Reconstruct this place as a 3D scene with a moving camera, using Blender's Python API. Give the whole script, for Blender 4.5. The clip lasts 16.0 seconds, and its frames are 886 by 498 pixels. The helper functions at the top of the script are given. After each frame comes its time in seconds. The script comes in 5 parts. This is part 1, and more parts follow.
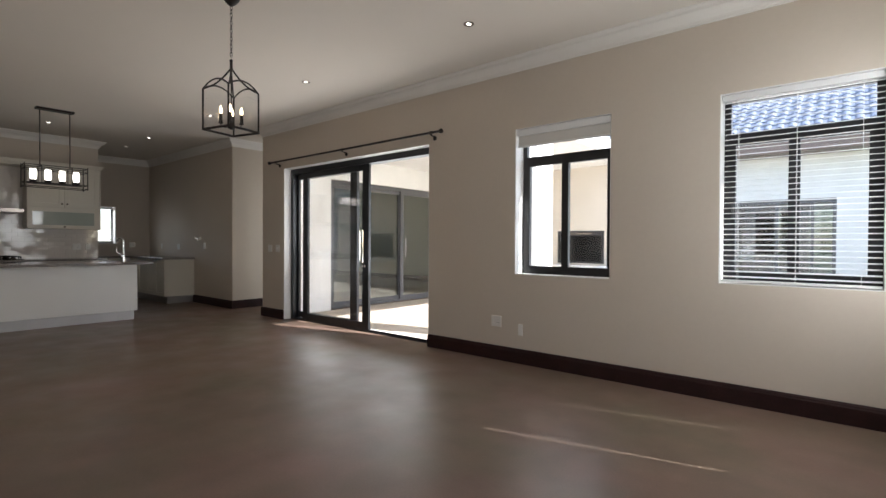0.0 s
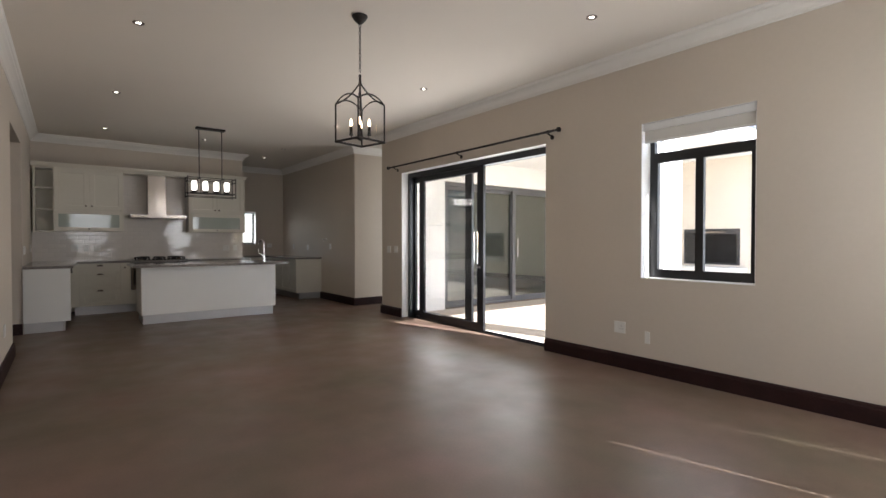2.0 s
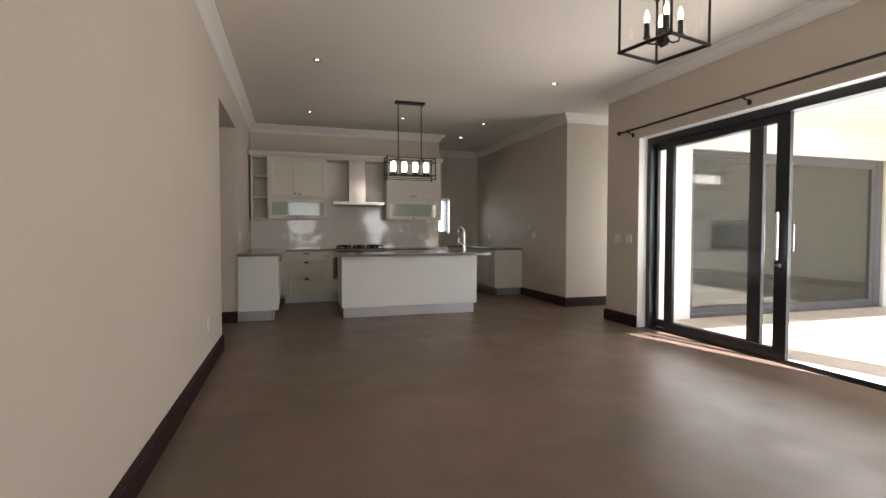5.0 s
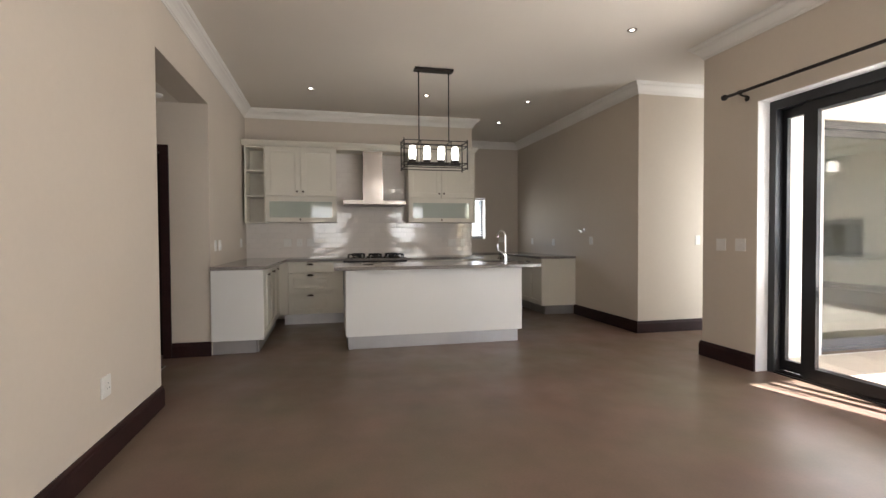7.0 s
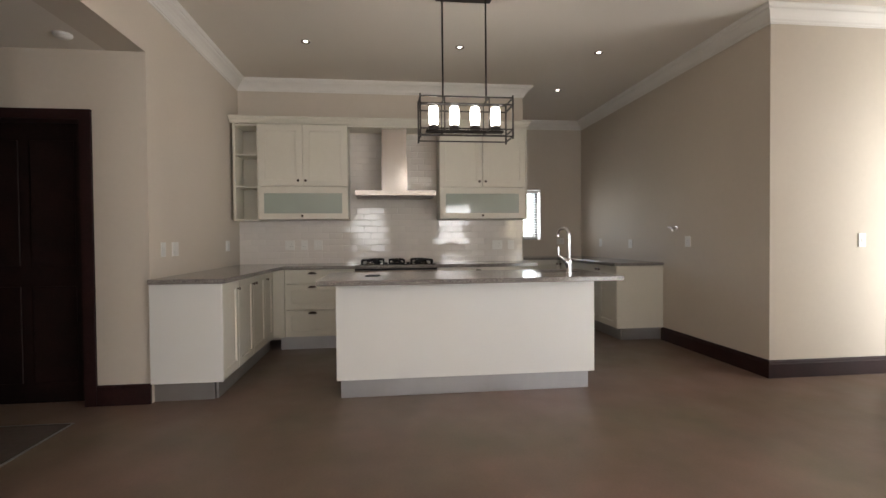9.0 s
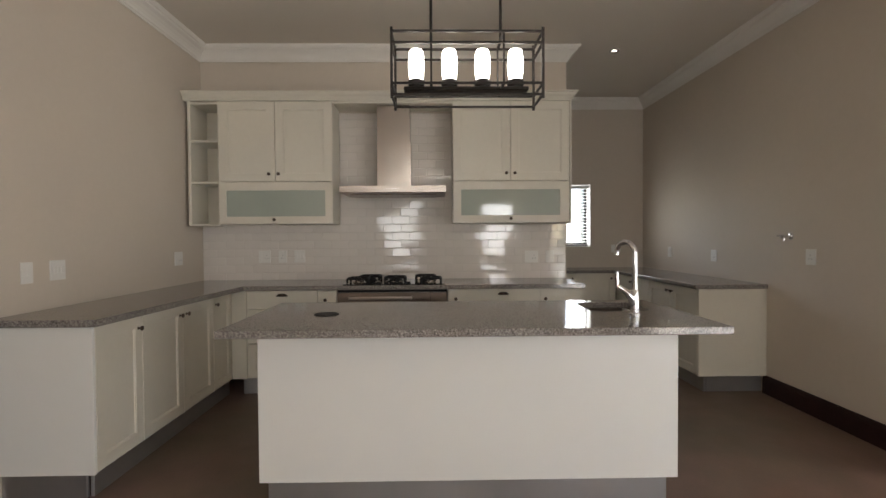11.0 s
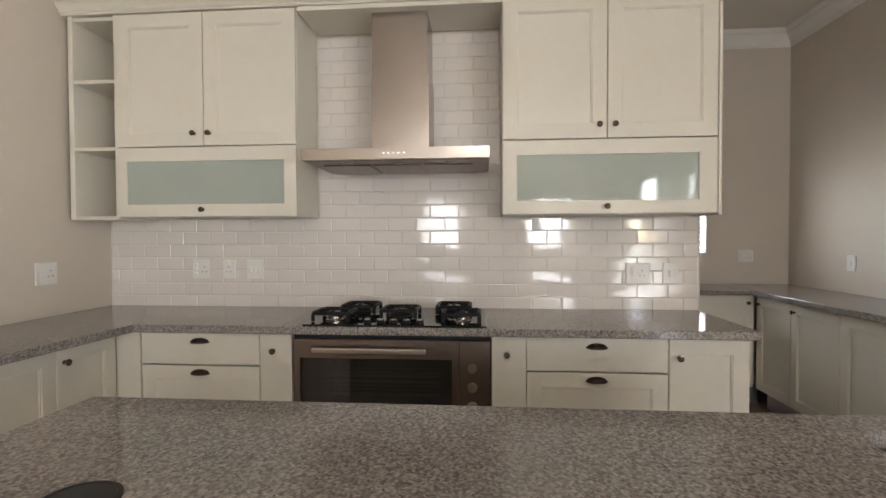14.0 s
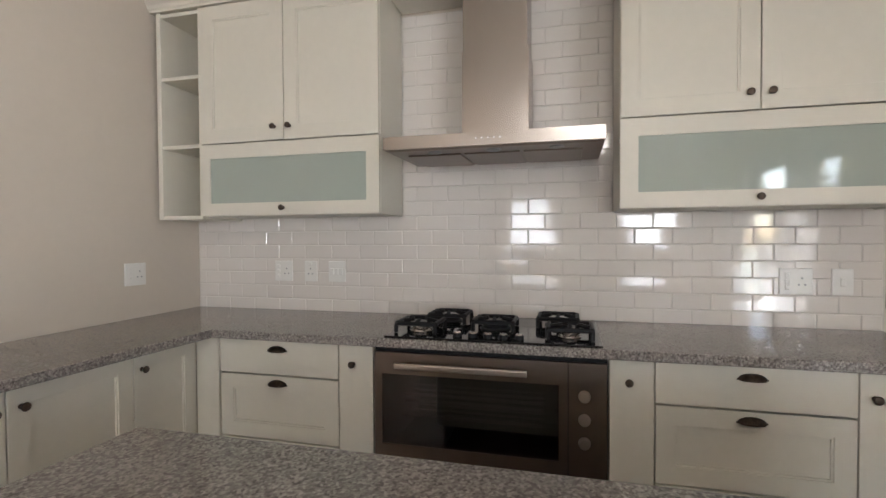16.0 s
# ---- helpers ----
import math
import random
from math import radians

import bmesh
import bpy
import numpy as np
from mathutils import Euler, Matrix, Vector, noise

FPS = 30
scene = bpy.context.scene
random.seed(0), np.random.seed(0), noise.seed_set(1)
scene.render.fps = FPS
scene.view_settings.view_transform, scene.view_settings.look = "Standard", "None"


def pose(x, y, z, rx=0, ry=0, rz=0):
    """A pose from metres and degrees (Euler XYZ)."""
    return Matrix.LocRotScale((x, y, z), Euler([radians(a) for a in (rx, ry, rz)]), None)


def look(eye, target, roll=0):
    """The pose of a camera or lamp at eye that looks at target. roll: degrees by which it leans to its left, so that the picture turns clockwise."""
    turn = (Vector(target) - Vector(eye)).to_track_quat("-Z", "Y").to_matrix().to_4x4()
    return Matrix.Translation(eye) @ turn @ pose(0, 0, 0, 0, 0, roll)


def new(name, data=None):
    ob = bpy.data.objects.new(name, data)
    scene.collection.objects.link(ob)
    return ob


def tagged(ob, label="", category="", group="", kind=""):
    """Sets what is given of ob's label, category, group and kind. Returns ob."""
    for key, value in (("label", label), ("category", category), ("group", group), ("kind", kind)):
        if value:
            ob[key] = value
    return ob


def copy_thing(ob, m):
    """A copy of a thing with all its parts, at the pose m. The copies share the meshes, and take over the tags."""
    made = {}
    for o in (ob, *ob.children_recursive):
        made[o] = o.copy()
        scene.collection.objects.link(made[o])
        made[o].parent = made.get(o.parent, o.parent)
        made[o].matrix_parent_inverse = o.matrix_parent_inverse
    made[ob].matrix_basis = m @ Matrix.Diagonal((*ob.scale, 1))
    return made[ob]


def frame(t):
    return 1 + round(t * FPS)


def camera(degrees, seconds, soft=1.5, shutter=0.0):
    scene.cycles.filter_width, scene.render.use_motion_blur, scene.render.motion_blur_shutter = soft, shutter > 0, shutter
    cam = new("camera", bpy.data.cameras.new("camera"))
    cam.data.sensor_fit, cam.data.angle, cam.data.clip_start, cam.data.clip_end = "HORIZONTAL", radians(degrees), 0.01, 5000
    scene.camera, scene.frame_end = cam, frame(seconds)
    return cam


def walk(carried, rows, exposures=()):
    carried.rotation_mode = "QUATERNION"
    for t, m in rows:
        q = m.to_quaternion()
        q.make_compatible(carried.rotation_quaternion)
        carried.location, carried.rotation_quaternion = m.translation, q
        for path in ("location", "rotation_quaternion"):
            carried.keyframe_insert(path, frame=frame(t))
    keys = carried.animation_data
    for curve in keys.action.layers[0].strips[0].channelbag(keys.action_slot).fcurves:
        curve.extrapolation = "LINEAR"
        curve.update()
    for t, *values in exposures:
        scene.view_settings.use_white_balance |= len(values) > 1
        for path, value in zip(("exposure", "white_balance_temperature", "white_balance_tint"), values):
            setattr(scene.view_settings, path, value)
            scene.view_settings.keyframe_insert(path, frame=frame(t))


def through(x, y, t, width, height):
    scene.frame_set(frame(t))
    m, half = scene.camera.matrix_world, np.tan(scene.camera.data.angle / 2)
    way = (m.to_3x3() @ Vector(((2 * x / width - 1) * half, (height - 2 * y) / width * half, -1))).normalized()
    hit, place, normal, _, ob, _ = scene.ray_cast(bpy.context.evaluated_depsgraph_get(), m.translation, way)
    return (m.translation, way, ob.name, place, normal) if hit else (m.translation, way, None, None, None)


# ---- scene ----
cam = camera(84.5, 16.0)
PATH = [
    (0, (0.789, 1.79, 1.191), (-0.495, 3.323, 1.168), 0.3),
    (0.5, (0.764, 1.756, 1.19), (-0.599, 3.219, 1.168), 0.3),
    (1, (0.743, 1.745, 1.219), (-0.7, 3.129, 1.189), 0.1),
    (1.5, (0.728, 1.724, 1.21), (-0.79, 3.027, 1.184), 0.2),
    (2, (0.71, 1.725, 1.237), (-0.876, 2.943, 1.204), -0.0),
    (2.5, (0.68, 1.682, 1.219), (-0.964, 2.82, 1.19), 0.0),
    (3, (0.574, 1.676, 1.228), (-1.128, 2.725, 1.193), 0.0),
    (3.5, (0.288, 1.685, 1.202), (-1.491, 2.597, 1.153), 0.2),
    (4, (-0.097, 1.753, 1.186), (-1.938, 2.531, 1.126), -0.0),
    (4.5, (-0.506, 1.839, 1.175), (-2.392, 2.503, 1.109), -0.0),
    (7, (-2.46, 2.411, 1.181), (-4.408, 2.862, 1.133), -0.3),
    (7.5, (-2.848, 2.539, 1.162), (-4.808, 2.932, 1.12), -0.5),
    (8, (-3.228, 2.671, 1.166), (-5.199, 3.011, 1.126), -0.5),
    (8.5, (-3.636, 2.796, 1.18), (-5.613, 3.093, 1.14), -0.5),
    (9, (-4.029, 2.932, 1.163), (-6.015, 3.162, 1.125), -0.5),
    (11.5, (-5.682, 3.444, 1.302), (-7.681, 3.439, 1.251), -0.4),
    (12, (-6.001, 3.47, 1.322), (-8.0, 3.425, 1.263), -0.4),
    (12.5, (-6.349, 3.441, 1.341), (-8.346, 3.363, 1.275), -0.2),
    (13, (-6.668, 3.432, 1.335), (-8.664, 3.333, 1.263), -0.2),
    (13.5, (-6.955, 3.448, 1.335), (-8.949, 3.323, 1.258), -0.3),
    (14, (-7.187, 3.451, 1.29), (-9.18, 3.286, 1.245), -0.2),
    (14.5, (-7.345, 3.437, 1.302), (-9.334, 3.232, 1.25), -0.1),
    (15, (-7.446, 3.423, 1.294), (-9.427, 3.15, 1.249), -0.2),
    (15.5, (-7.492, 3.389, 1.289), (-9.454, 3.001, 1.25), -0.2),
    (16, (-7.51, 3.353, 1.29), (-9.444, 2.847, 1.245), -0.3),
]
EXPOSURES = [(0.0, 1.75, 6050, 10), (2.5, 2.15, 6100, 11), (4.5, 2.28, 6250, 11), (7.0, 2.92, 6250, 11), (9.0, 2.98, 6350, 11), (12.0, 2.90, 6400, 10), (13.0, 3.26, 6300, 10), (14.0, 3.76, 6150, 10), (16.0, 3.66, 5900, 10)]
walk(cam, [(t, look(eye, target, roll)) for t, eye, target, roll in PATH], EXPOSURES)


# ---- world, sun, sky ----
SUN_EL, SUN_AZ = radians(39.5), radians(76.0)  # azimuth clockwise from +y
world = bpy.data.worlds.new("world")
scene.world = world
world.use_nodes = True
wn = world.node_tree
sky = wn.nodes.new("ShaderNodeTexSky")
sky.sky_type, sky.sun_disc, sky.sun_elevation, sky.sun_rotation = "NISHITA", False, SUN_EL, SUN_AZ
sky.altitude, sky.dust_density = 200, 1.0
wn.links.new(sky.outputs[0], wn.nodes["Background"].inputs[0])
wn.nodes["Background"].inputs[1].default_value = 0.15

sun = new("sun", bpy.data.lights.new("sun", "SUN"))
sun.data.energy, sun.data.angle, sun.data.color = 5.0, radians(0.55), (1.0, 0.965, 0.91)
sun_way = Vector((math.sin(SUN_AZ) * math.cos(SUN_EL), math.cos(SUN_AZ) * math.cos(SUN_EL), math.sin(SUN_EL)))
sun.matrix_world = look(sun_way * 30, (0, 0, 0))


def window_light(name, at, aim, w, h, energy, color=(1.0, 0.98, 0.95)):
    """An area lamp that stands in for the sky's light in an opening."""
    lamp = new(name, bpy.data.lights.new(name, "AREA"))
    lamp.data.shape, lamp.data.size, lamp.data.size_y, lamp.data.energy, lamp.data.color = "RECTANGLE", w, h, energy, color
    lamp.matrix_world = look(at, (at[0] + aim[0], at[1] + aim[1], at[2] + aim[2]))
    return lamp


window_light("daylight_slider", (-4.3, 6.45, 1.2), (0, -1, 0.7), 2.6, 2.2, 13.5)
window_light("daylight_a", (-1.28, 6.4, 1.6), (0, -1, 0), 0.95, 1.4, 2.2)
window_light("daylight_b", (0.5, 6.4, 1.6), (0, -1, 0), 0.95, 1.4, 2.6)
window_light("daylight_east_a", (1.33, 2.35, 1.6), (-1, 0, 0), 1.15, 1.4, 5.5)
window_light("daylight_east_b", (1.33, 5.34, 1.6), (-1, 0, 0), 0.9, 1.4, 7.5)
window_light("daylight_south", (-1.0, 0.85, 1.6), (0, 1, 0), 1.2, 1.4, 4.3, (0.80, 0.88, 1.0))
window_light("daylight_family", (-6.60, 9.1, 1.2), (-1, 0, 0.1), 3.4, 2.2, 19)
window_light("daylight_scullery", (-11.735, 5.05, 1.55), (1, 0, 0), 0.6, 0.7, 1.5)


# ---- materials ----
def mat(name, color, rough=0.5, metal=0.0, vary=0.0, scale=3.0, bump=0.0, bscale=60.0, vary2=0.0, scale2=40.0, spec=0.5, coat=0.0, random_ob=0.0, rvar=0.0):
    m = bpy.data.materials.new(name)
    m.use_nodes = True
    n, l = m.node_tree.nodes, m.node_tree.links
    b = n["Principled BSDF"]
    b.inputs["Base Color"].default_value = (*color, 1)
    b.inputs["Roughness"].default_value = rough
    b.inputs["Metallic"].default_value = metal
    b.inputs["Specular IOR Level"].default_value = spec
    b.inputs["Coat Weight"].default_value = coat
    tc = n.new("ShaderNodeTexCoord")
    last = None
    for amount, sc, det in ((vary, scale, 4), (vary2, scale2, 3)):
        if amount:
            t = n.new("ShaderNodeTexNoise")
            t.inputs["Scale"].default_value, t.inputs["Detail"].default_value = sc, det
            l.new(tc.outputs["Object"], t.inputs["Vector"])
            r = n.new("ShaderNodeMapRange")
            r.inputs["From Min"].default_value, r.inputs["From Max"].default_value = 0.3, 0.7
            r.inputs["To Min"].default_value, r.inputs["To Max"].default_value = 1 - amount, 1 + amount
            l.new(t.outputs["Fac"], r.inputs["Value"])
            mx = n.new("ShaderNodeVectorMath")
            mx.operation = "SCALE"
            if last:
                l.new(last, mx.inputs[0])
            else:
                mx.inputs[0].default_value = color
            l.new(r.outputs[0], mx.inputs["Scale"])
            last = mx.outputs[0]
    if random_ob:
        oi = n.new("ShaderNodeObjectInfo")
        r = n.new("ShaderNodeMapRange")
        r.inputs["To Min"].default_value, r.inputs["To Max"].default_value = 1 - random_ob, 1 + random_ob
        l.new(oi.outputs["Random"], r.inputs["Value"])
        mx = n.new("ShaderNodeVectorMath")
        mx.operation = "SCALE"
        if last:
            l.new(last, mx.inputs[0])
        else:
            mx.inputs[0].default_value = color
        l.new(r.outputs[0], mx.inputs["Scale"])
        last = mx.outputs[0]
    if last:
        l.new(last, b.inputs["Base Color"])
    if rvar:
        t = n.new("ShaderNodeTexNoise")
        t.inputs["Scale"].default_value, t.inputs["Detail"].default_value = 2.3, 5
        l.new(tc.outputs["Object"], t.inputs["Vector"])
        r = n.new("ShaderNodeMapRange")
        r.inputs["From Min"].default_value, r.inputs["From Max"].default_value = 0.3, 0.7
        r.inputs["To Min"].default_value, r.inputs["To Max"].default_value = rough - rvar, rough + rvar
        l.new(t.outputs["Fac"], r.inputs["Value"])
        l.new(r.outputs[0], b.inputs["Roughness"])
    if bump:
        t = n.new("ShaderNodeTexNoise")
        t.inputs["Scale"].default_value, t.inputs["Detail"].default_value = bscale, 4
        l.new(tc.outputs["Object"], t.inputs["Vector"])
        bp = n.new("ShaderNodeBump")
        bp.inputs["Strength"].default_value, bp.inputs["Distance"].default_value = bump, 0.01
        l.new(t.outputs["Fac"], bp.inputs["Height"])
        l.new(bp.outputs[0], b.inputs["Normal"])
    return m


def glow(name, color, strength):
    m = bpy.data.materials.new(name)
    m.use_nodes = True
    b = m.node_tree.nodes["Principled BSDF"]
    b.inputs["Base Color"].default_value = (*color, 1)
    b.inputs["Emission Color"].default_value = (*color, 1)
    b.inputs["Emission Strength"].default_value = strength
    return m


def glass_mat(name, color=(1, 1, 1), rough=0.0, through=0.0):
    """Clear pane: a mirror that grows towards grazing angles, over a transparent sheet."""
    m = bpy.data.materials.new(name)
    m.use_nodes = True
    n, l = m.node_tree.nodes, m.node_tree.links
    n.remove(n["Principled BSDF"])
    out = n["Material Output"]
    mix, tr, gl = n.new("ShaderNodeMixShader"), n.new("ShaderNodeBsdfTransparent"), n.new("ShaderNodeBsdfGlossy")
    lw, pw, ml = n.new("ShaderNodeLayerWeight"), n.new("ShaderNodeMath"), n.new("ShaderNodeMath")
    lw.inputs["Blend"].default_value = 0.5
    pw.operation, ml.operation = "POWER", "MULTIPLY_ADD"
    pw.inputs[1].default_value = 4.0
    ml.inputs[1].default_value, ml.inputs[2].default_value = 0.9, 0.04 + through
    tr.inputs["Color"].default_value = (*color, 1)
    gl.inputs["Roughness"].default_value = rough
    l.new(lw.outputs["Facing"], pw.inputs[0])
    l.new(pw.outputs[0], ml.inputs[0])
    l.new(ml.outputs[0], mix.inputs[0])
    l.new(tr.outputs[0], mix.inputs[1])
    l.new(gl.outputs[0], mix.inputs[2])
    l.new(mix.outputs[0], out.inputs[0])
    return m


WALL = mat("wall_paint", (0.60, 0.53, 0.448), 0.72, vary=0.02, scale=1.3, vary2=0.01, scale2=25, bump=0.06, bscale=120, spec=0.3)
CEIL = mat("ceiling_paint", (0.74, 0.685, 0.61), 0.85, vary=0.015, scale=0.8, bump=0.03, bscale=90, spec=0.2)
CORN = mat("cornice_paint", (0.78, 0.75, 0.70), 0.6, vary=0.02, scale=3)
SKIRT = mat("dark_mahogany", (0.024, 0.0085, 0.008), 0.55, vary=0.25, scale=6, vary2=0.15, scale2=50, spec=0.25)
REVEAL = mat("white_reveal", (0.80, 0.79, 0.77), 0.55, vary=0.02)
EXTW = mat("exterior_white", (0.80, 0.79, 0.77), 0.8, vary=0.04, scale=2, bump=0.1, bscale=50)
EXTB = mat("exterior_cream", (0.72, 0.66, 0.57), 0.8, vary=0.04, scale=2)
CAB = mat("cream_cabinet_paint", (0.66, 0.62, 0.53), 0.42, vary=0.015, scale=2.0, vary2=0.012, scale2=30, spec=0.45)
CABW = mat("white_panel_board", (0.72, 0.705, 0.67), 0.4, vary=0.012, scale=2)
ALU = mat("black_aluminium", (0.012, 0.012, 0.014), 0.35, vary=0.1)
ALUG = mat("grey_aluminium", (0.10, 0.10, 0.105), 0.4, vary=0.1)
IRON = mat("dark_bronze_iron", (0.022, 0.017, 0.014), 0.5, metal=0.4, vary=0.3, scale=20)
STEEL = mat("brushed_steel", (0.42, 0.375, 0.34), 0.24, metal=1.0, vary=0.02, scale=3)
STEELK = mat("satin_steel", (0.52, 0.46, 0.41), 0.3, metal=1.0, vary=0.02)
STEELD = mat("dark_brushed_steel", (0.22, 0.175, 0.145), 0.34, metal=1.0, vary=0.08, scale=5)
PLINTH = mat("steel_plinth", (0.42, 0.41, 0.41), 0.4, metal=0.85, vary=0.05, scale=5, rvar=0.08)
CHROME = mat("chrome", (0.82, 0.82, 0.84), 0.08, metal=1.0)
KNOB = mat("antique_brass", (0.09, 0.066, 0.05), 0.35, metal=0.9, vary=0.35, scale=60)
ENAMEL = mat("grey_oven_enamel", (0.045, 0.045, 0.05), 0.4, vary=0.15, scale=12)
BLACK = mat("black_enamel", (0.010, 0.010, 0.011), 0.5, spec=0.25, vary=0.2, scale=30)
HOBG = mat("black_glass", (0.008, 0.008, 0.009), 0.06, spec=0.6)
PLATE = mat("white_plastic", (0.74, 0.72, 0.68), 0.35)
GREY = mat("grey_plastic", (0.25, 0.25, 0.25), 0.4)
RUBBER = mat("black_rubber", (0.015, 0.014, 0.014), 0.6)
BLIND = mat("white_blind_slat", (0.78, 0.78, 0.77), 0.5, vary=0.02)
WOODD = mat("dark_door_wood", (0.014, 0.006, 0.005), 0.55, spec=0.25, vary=0.3, scale=5, vary2=0.2, scale2=60)
TEAL = mat("charcoal_green_paint", (0.10, 0.115, 0.11), 0.8, vary=0.05)
TILE = mat("gloss_white_tile", (0.70, 0.65, 0.60), 0.055, random_ob=0.02, vary=0.02, scale=5, bump=0.02, bscale=14)
GROUT = mat("grey_grout", (0.60, 0.56, 0.51), 0.85, vary=0.08, scale=20)
PAVE = mat("beige_paving", (0.52, 0.45, 0.37), 0.6, vary=0.1, scale=2, vary2=0.05, scale2=30, bump=0.1, random_ob=0.04)
GRASS = mat("lawn", (0.07, 0.11, 0.03), 0.9, vary=0.3, scale=5, bump=0.6, bscale=80)
ROOFT = mat("slate_blue_roof_tile", (0.17, 0.19, 0.24), 0.5, vary=0.15, scale=6)
FASCIA = mat("brown_fascia", (0.19, 0.14, 0.12), 0.6, vary=0.1)
BRAAI = mat("dark_braai_steel", (0.035, 0.035, 0.038), 0.4, vary=0.2, scale=10)
GLASS = glass_mat("clear_glass")
TINT = glass_mat("reflective_glass", (0.62, 0.68, 0.66), through=0.06)
FROST = mat("frosted_green_glass", (0.36, 0.395, 0.345), 0.05, vary=0.03, scale=3, spec=0.6)
OPAL = glow("opal_glass_lit", (1.0, 0.93, 0.82), 1.7)
BULB = glow("bulb_glass_lit", (1.0, 0.74, 0.45), 2.1)
DOWN = glow("downlight_lamp_lit", (1.0, 0.93, 0.8), 2.1)


def floor_material():
    """Polished brown screed: soft olive and reddish clouds and a fine grain."""
    m = mat("polished_brown_floor", (0.18, 0.132, 0.1), 0.36, vary=0.0, spec=0.22)
    n, l = m.node_tree.nodes, m.node_tree.links
    b = n["Principled BSDF"]
    tc = n.new("ShaderNodeTexCoord")

    def cloud(scale, detail, lo, hi, to_lo, to_hi):
        t, r = n.new("ShaderNodeTexNoise"), n.new("ShaderNodeMapRange")
        t.inputs["Scale"].default_value, t.inputs["Detail"].default_value = scale, detail
        r.inputs["From Min"].default_value, r.inputs["From Max"].default_value = lo, hi
        r.inputs["To Min"].default_value, r.inputs["To Max"].default_value = to_lo, to_hi
        l.new(tc.outputs["Object"], t.inputs["Vector"])
        l.new(t.outputs["Fac"], r.inputs["Value"])
        return r.outputs[0]

    tint = n.new("ShaderNodeMix")
    tint.data_type = "RGBA"
    tint.inputs["A"].default_value, tint.inputs["B"].default_value = (0.150, 0.120, 0.082, 1), (0.200, 0.128, 0.102, 1)
    l.new(cloud(1.1, 3, 0.3, 0.7, 0, 1), tint.inputs["Factor"])
    last = tint.outputs["Result"]
    for f in (cloud(0.6, 2, 0.3, 0.7, 0.88, 1.12), cloud(3.5, 5, 0.28, 0.72, 0.90, 1.10), cloud(70, 2, 0.25, 0.75, 0.95, 1.05)):
        mx = n.new("ShaderNodeVectorMath")
        mx.operation = "SCALE"
        l.new(last, mx.inputs[0])
        l.new(f, mx.inputs["Scale"])
        last = mx.outputs[0]
    l.new(last, b.inputs["Base Color"])
    l.new(cloud(2.6, 4, 0.25, 0.75, 0.30, 0.46), b.inputs["Roughness"])
    return m


def granite_material():
    m = mat("grey_granite", (0.3, 0.27, 0.25), 0.10)
    n, l = m.node_tree.nodes, m.node_tree.links
    b = n["Principled BSDF"]
    tc = n.new("ShaderNodeTexCoord")
    v = n.new("ShaderNodeTexVoronoi")
    v.inputs["Scale"].default_value = 185
    t = n.new("ShaderNodeTexNoise")
    t.inputs["Scale"].default_value, t.inputs["Detail"].default_value = 110, 5
    l.new(tc.outputs["Object"], v.inputs["Vector"])
    l.new(tc.outputs["Object"], t.inputs["Vector"])
    mixf = n.new("ShaderNodeMix")
    mixf.data_type = "RGBA"
    mixf.inputs["Factor"].default_value = 0.5
    sep = n.new("ShaderNodeSeparateColor")
    l.new(v.outputs["Color"], sep.inputs[0])
    ramp, ramp2 = n.new("ShaderNodeValToRGB"), n.new("ShaderNodeValToRGB")
    e = ramp.color_ramp.elements
    e[0].position, e[0].color = 0.08, (0.07, 0.062, 0.056, 1)
    e[1].position, e[1].color = 0.92, (0.41, 0.375, 0.345, 1)
    k = e.new(0.5)
    k.color = (0.20, 0.175, 0.158, 1)
    e2 = ramp2.color_ramp.elements
    e2[0].position, e2[0].color = 0.42, (0.13, 0.114, 0.103, 1)
    e2[1].position, e2[1].color = 0.60, (0.31, 0.28, 0.257, 1)
    l.new(sep.outputs[0], ramp.inputs[0])
    l.new(t.outputs["Fac"], ramp2.inputs[0])
    l.new(ramp.outputs[0], mixf.inputs["A"])
    l.new(ramp2.outputs[0], mixf.inputs["B"])
    l.new(mixf.outputs["Result"], b.inputs["Base Color"])
    return m


FLOOR = floor_material()
GRANITE = granite_material()


# ---- mesh helpers ----
def box(bm, lo, hi):
    (x0, y0, z0), (x1, y1, z1) = lo, hi
    v = [bm.verts.new(p) for p in ((x0, y0, z0), (x1, y0, z0), (x1, y1, z0), (x0, y1, z0), (x0, y0, z1), (x1, y0, z1), (x1, y1, z1), (x0, y1, z1))]
    for f in ((3, 2, 1, 0), (4, 5, 6, 7), (0, 1, 5, 4), (1, 2, 6, 5), (2, 3, 7, 6), (3, 0, 4, 7)):
        bm.faces.new([v[i] for i in f])


def bbox(lo, hi, r=0.0, seg=1):
    """A box with rounded edges."""
    bm = bmesh.new()
    box(bm, lo, hi)
    if r:
        bmesh.ops.bevel(bm, geom=bm.edges[:], offset=r, segments=seg, affect="EDGES", profile=0.6)
    return bm


